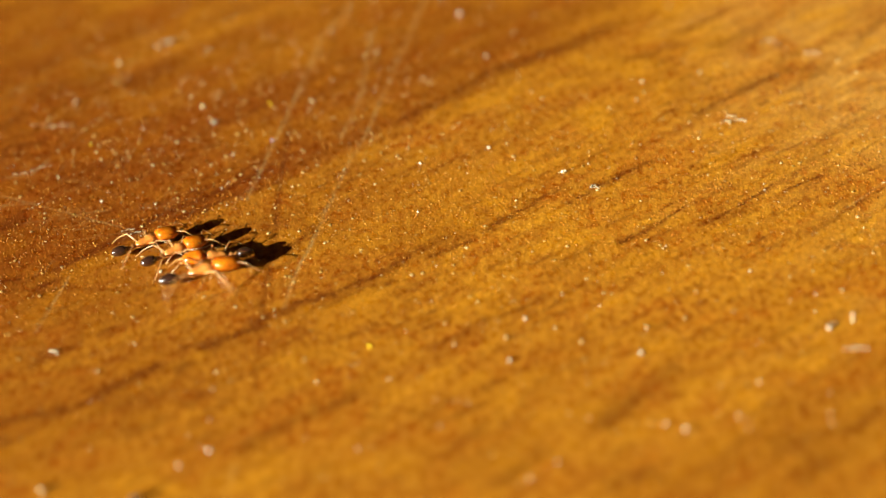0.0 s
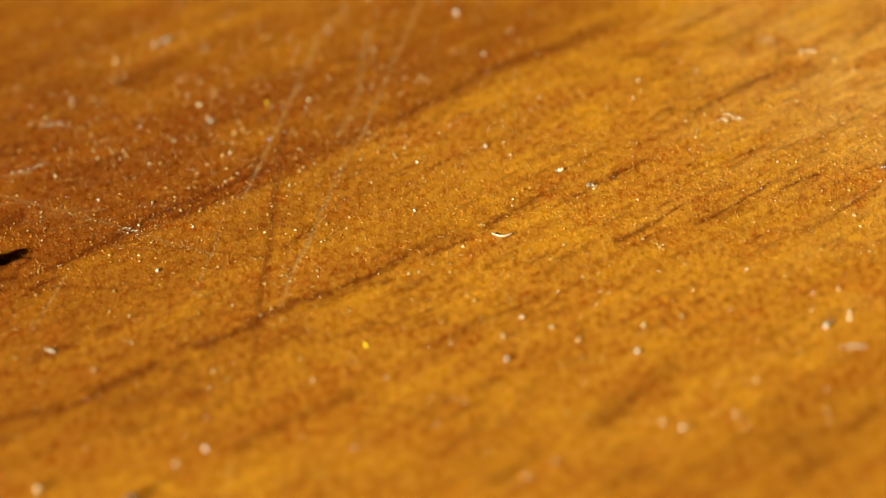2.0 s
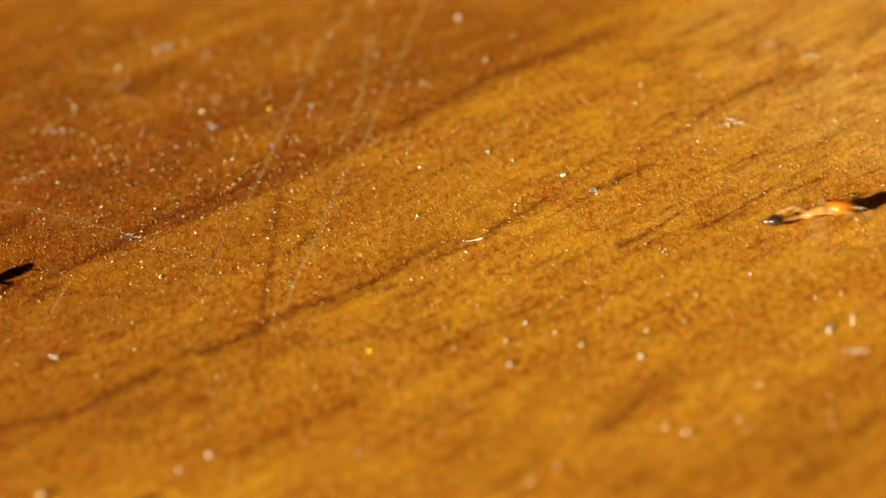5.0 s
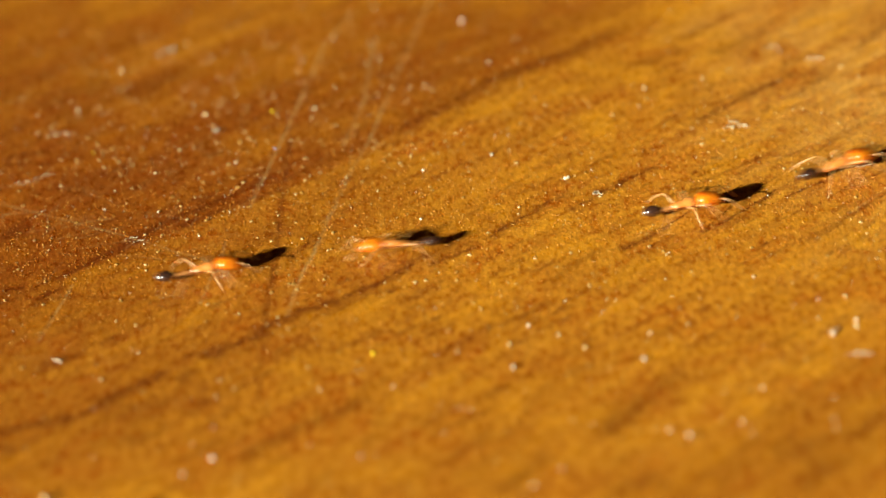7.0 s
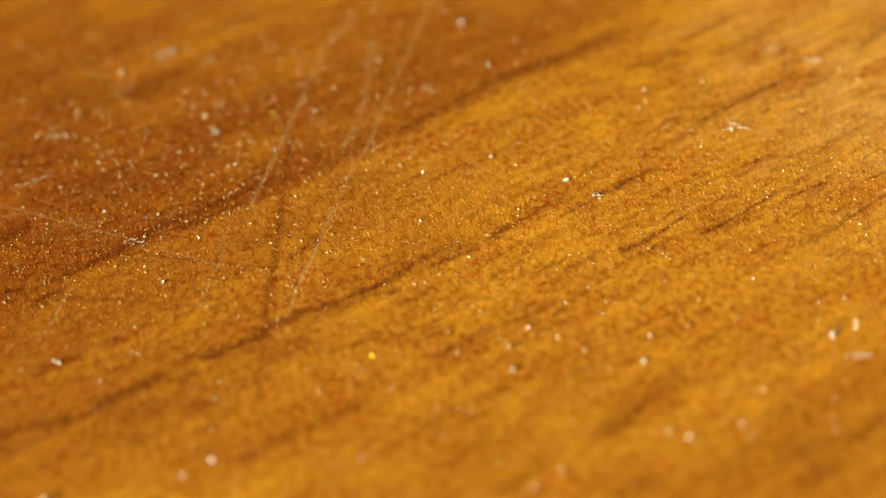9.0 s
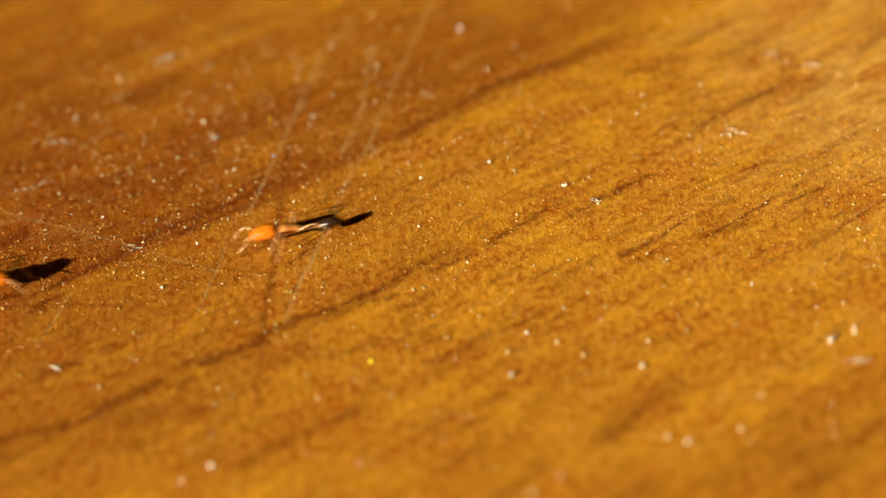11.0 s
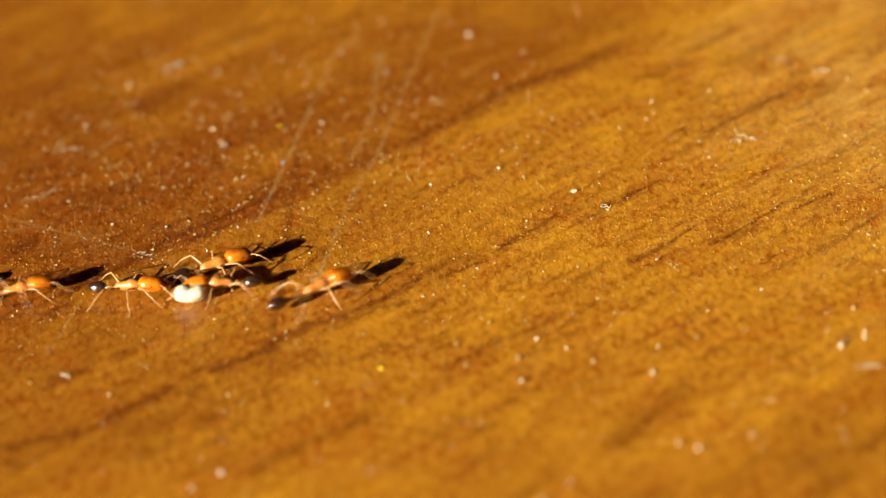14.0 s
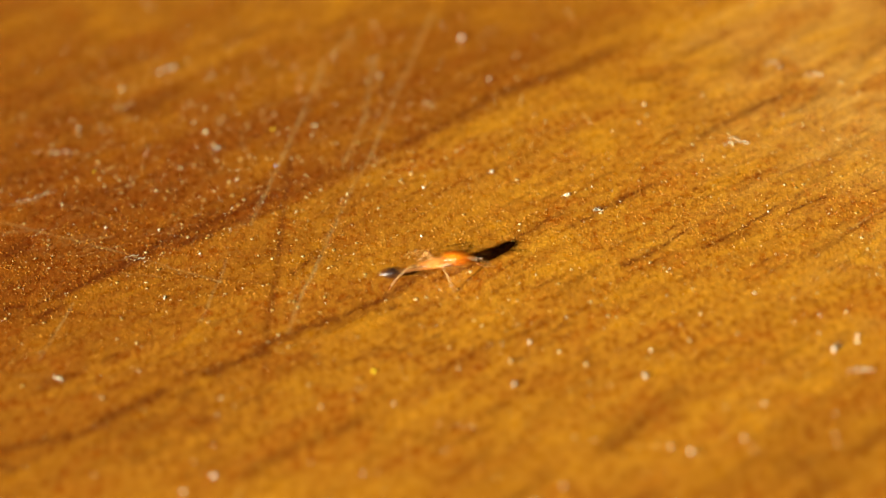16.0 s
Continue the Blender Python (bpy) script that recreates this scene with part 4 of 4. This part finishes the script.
    march(ants[20], [(0, -146.06, -15.02, 6), (6.8, -10.80, -0.80, 12), (6.9, -8.65, -0.32, 9), (7, -5.74, -0.51, 7), (7.1, -4.16, -1.01, 5), (7.2, -2.36, -0.98, 12), (7.3, 0.47, -0.30, 12), (7.4, 3.31, 0.05, 9), (7.5, 6.45, 0.13, 11), (7.6, 9.08, 0.75, 13), (16, 176.16, 18.31, 6)])
    march(ants[21], [(0, -161.12, -15.69, 6), (7.5, -12.55, -0.03, 5), (7.6, -9.93, -0.25, 7), (7.7, -7.35, -0.25, 9), (7.8, -4.63, 0.01, 7), (7.9, -2.11, -0.32, 7), (8, 1.15, -0.16, 9), (8.1, 3.62, 0.05, 6), (8.2, 4.22, -0.27, 0), (8.3, 4.61, -0.41, 18), (8.4, 5.80, 0.26, 16), (8.5, 8.29, 0.94, 14), (16, 157.47, 16.62, 6)])
    march(ants[22], [(0, 167.78, 19.11, 186), (7.9, 10.64, 2.59, 194), (8, 8.79, 1.90, 176), (8.1, 6.85, 1.18, 193), (8.2, 5.59, 1.26, 187), (8.3, 3.76, 1.29, 194), (8.4, 1.85, 0.30, 193), (8.5, -0.8, 0.35, 185), (8.6, -2.90, 0.76, 188), (8.7, -5.50, 0.35, 188), (8.8, -8.29, 0.70, 186), (8.9, -10.66, 0.79, 186), (9, -13.94, 1.03, 186), (16, -153.18, -13.61, 186)])
    march(ants[23], [(0, 215.55, 23.55, 186), (11.2, -7.22, 0.14, 193), (11.3, -9.16, -0.40, 189), (11.4, -11.32, -0.14, 185), (16, -102.81, -9.75, 186)])
    march(ants[24], [(0, -229.58, -23.45, 6), (11.3, -4.82, 0.17, -5), (11.4, -2.45, -0.18, 8), (11.5, 0.52, -0.07, 10), (11.6, 3.12, 0.40, 12), (11.7, 5.34, 0.72, 11), (11.8, 7.41, 0.98, 8), (11.9, 9.67, 0.86, 6), (16, 91.22, 9.43, 6)])
    march(ants[25], [(0, 268.58, 29.17, 186), (13, 10.00, 1.99, 194), (13.1, 7.46, 1.28, 192), (13.2, 4.53, 0.88, 190), (13.3, 1.75, 0.64, 191), (13.4, -0.63, 0.10, 191), (13.5, -1.71, -0.07, 167), (13.6, -1.81, 0.09, 158), (13.7, -2.47, 0.33, 162), (13.8, -3.65, 0.02, 179), (13.9, -4.21, 0.01, 178), (14, -5.35, -0.51, 180), (14.1, -5.65, -0.64, 174), (14.2, -6.40, -0.70, 179), (14.3, -7.93, -0.46, 186), (14.4, -9.93, -0.36, 187), (16, -41.76, -3.70, 186)])
    march(ants[26], [(0, -272.61, -27.46, 6), (13.1, -12.05, -0.07, 7), (13.2, -9.20, -0.15, 6), (13.3, -7.47, -0.39, 7), (13.4, -5.23, -0.27, 9), (13.5, -4.11, -0.28, 13), (13.6, -4.51, -0.33, 23), (13.7, -4.98, -0.46, 41), (13.8, -5.56, -0.07, 57), (13.9, -5.82, 0.05, 51), (14, -5.76, 0.28, 18), (14.1, -5.16, 0.25, 17), (14.2, -4.22, -0.11, -5), (14.3, -3.32, -0.36, -1), (14.4, -1.97, -0.36, 11), (14.5, 0.04, -0.11, 12), (14.6, 2.32, 0.11, 10), (14.7, 3.16, 0.20, 11), (14.8, 5.20, 0.55, 12), (14.9, 6.76, 0.90, 12), (15, 8.88, 1.26, 12), (16, 28.77, 3.35, 6)])
    march(ants[27], [(0, -275.13, -27.94, 6), (13.2, -12.57, -0.34, 6), (13.3, -10.16, -0.50, 8), (13.4, -7.89, -0.41, 8), (13.5, -6.24, -0.52, 9), (13.6, -7.21, -0.89, -25), (13.7, -7.06, -1.05, -21), (13.8, -6.11, -1.41, -6), (13.9, -4.75, -1.89, 10), (14, -3.29, -1.22, 30), (14.1, -1.42, 0.08, 27), (14.2, 0.32, 0.23, 10), (14.3, 2.36, 0.31, 7), (14.4, 4.58, 0.03, 9), (14.5, 7.07, 0.45, 13), (14.6, 9.30, 1.18, 15), (16, 37.15, 4.11, 6)])
    march(ants[28], [(0, -279.18, -27.90, 6), (13.4, -12.65, 0.11, 9), (13.5, -10.29, 0.19, 8), (13.6, -10.30, 0.13, 13), (13.7, -10.02, 0.18, 20), (13.8, -9.30, 0.33, 1), (13.9, -7.77, -0.13, -11), (14, -7.76, -0.24, -12), (14.1, -7.80, -0.03, 7), (14.2, -7.67, 0.20, 28), (14.3, -7.19, 0.52, 22), (14.4, -6.40, 0.40, 1), (14.5, -4.95, 0.14, -3), (14.6, -2.26, -0.24, 8), (14.7, 0.28, 0.10, 8), (14.8, 2.16, -0.14, 5), (14.9, 3.62, -0.38, 9), (15, 5.69, -0.07, 12), (15.1, 8.73, 0.57, 13), (15.2, 9.60, 0.91, 13), (16, 25.51, 2.58, 6)])
    march(ants[29], [(0, -287.46, -28.13, 6), (13.8, -12.97, 0.72, 13), (13.9, -12.07, 0.58, 2), (14, -10.40, 0.06, 9), (14.1, -9.38, 0.42, 28), (14.2, -8.68, 0.95, 25), (14.3, -9.00, 1.09, -3), (14.4, -8.72, -0.02, -3), (14.5, -7.12, -0.95, 17), (14.6, -4.65, -0.99, 8), (14.7, -2.54, -0.91, 10), (14.8, -0.35, -0.54, 12), (14.9, 1.53, -0.15, 13), (15, 3.06, 0.23, 11), (15.1, 6.02, 0.50, 12), (15.2, 7.87, 0.99, 18), (15.3, 9.24, 1.84, 21), (16, 23.17, 3.30, 6)])
    march(ants[30], [(0, -294.80, -29.51, 6), (14.2, -12.35, 0.17, 13), (14.3, -12.21, 0.10, 13), (14.4, -11.88, 0.08, 3), (14.5, -11.15, -0.07, 6), (14.6, -9.49, -0.15, 4), (14.7, -8.85, -0.39, 3), (14.8, -7.48, -0.64, 8), (14.9, -6.80, -0.46, 7), (15, -5.34, -0.72, 6), (15.1, -3.39, -0.77, 10), (15.2, -1.26, -0.40, 10), (15.3, 0.47, -0.37, 7), (15.4, 1.92, -0.52, 8), (15.5, 4.10, -0.48, 15), (15.6, 5.80, 0.58, 16), (15.7, 7.72, 0.92, 12), (15.8, 9.15, 1.22, 13), (16, 13.13, 1.64, 6)])
    march(ants[31], [(0, -322.37, -32.67, 6), (15.5, -14.07, -0.27, 8), (15.6, -11.66, -0.27, 7), (15.7, -9.24, -0.51, 8), (15.8, -6.39, -0.27, 8), (15.9, -3.45, -0.37, 7), (16, -0.39, -0.47, 8)])
    walk(sliver, [(t, pose(x * MM, y * MM, z * MM, tilt, 0, turn)) for t, x, y, z, tilt, turn in [
        (0, -5.64, 0.46, 0.10, 0, 18), (0.1, -5.62, 0.30, 0.10, 0, 1), (0.2, -5.55, 0.21, 0.10, 0, 2), (0.3, -5.38, 0.53, 0.10, 0, 12), (0.4, -4.81, -0.57, 0.10, 0, -23), (0.5, -3.11, -1.22, 0.10, 0, -15), (0.6, -1.70, -1.39, 0.10, 0, -10), (0.7, -1.33, -1.39, 0.10, 0, 10), (0.8, -0.42, -0.55, 0.10, 0, 11), (0.9, 1.28, 0.19, 0.04, 35, 10), (1, 1.39, -0.13, 0.03, 20, 2), (1.2, 1.34, -0.17, 0.03, 20, 2), (1.5, 1.39, -0.14, 0.03, 20, 2), (2, 1.54, -0.10, 0.03, 15, -8), (2.5, 1.68, -0.10, 0.04, 40, -10), (2.9, 1.70, -0.06, 0.05, 70, -8), (3.2, 1.68, -0.01, 0.05, 70, -4), (3.4, 0.96, 0.01, 0.05, 110, 4), (3.5, 0.88, 0.04, 0.04, 130, 4), (4.2, 0.76, 0.03, 0.03, 150, 8), (6.3, 0.85, -0.01, 0.05, 90, 4), (6.4, 1.05, 0.01, 0.05, 90, 8), (6.5, 2.66, -0.53, 0.10, 0, 9), (6.6, 4.09, -0.30, 0.10, 0, 2), (6.7, 5.45, -0.04, 0.10, 0, 17), (6.8, 5.73, 0.67, 0.10, 0, 39), (6.9, 7.20, 0.80, 0.10, 0, 5), (7, 10.34, 2.03, 0.10, 0, 9), (16, 189.39, 20.68, 0.10, 0, -4)]])


motions()
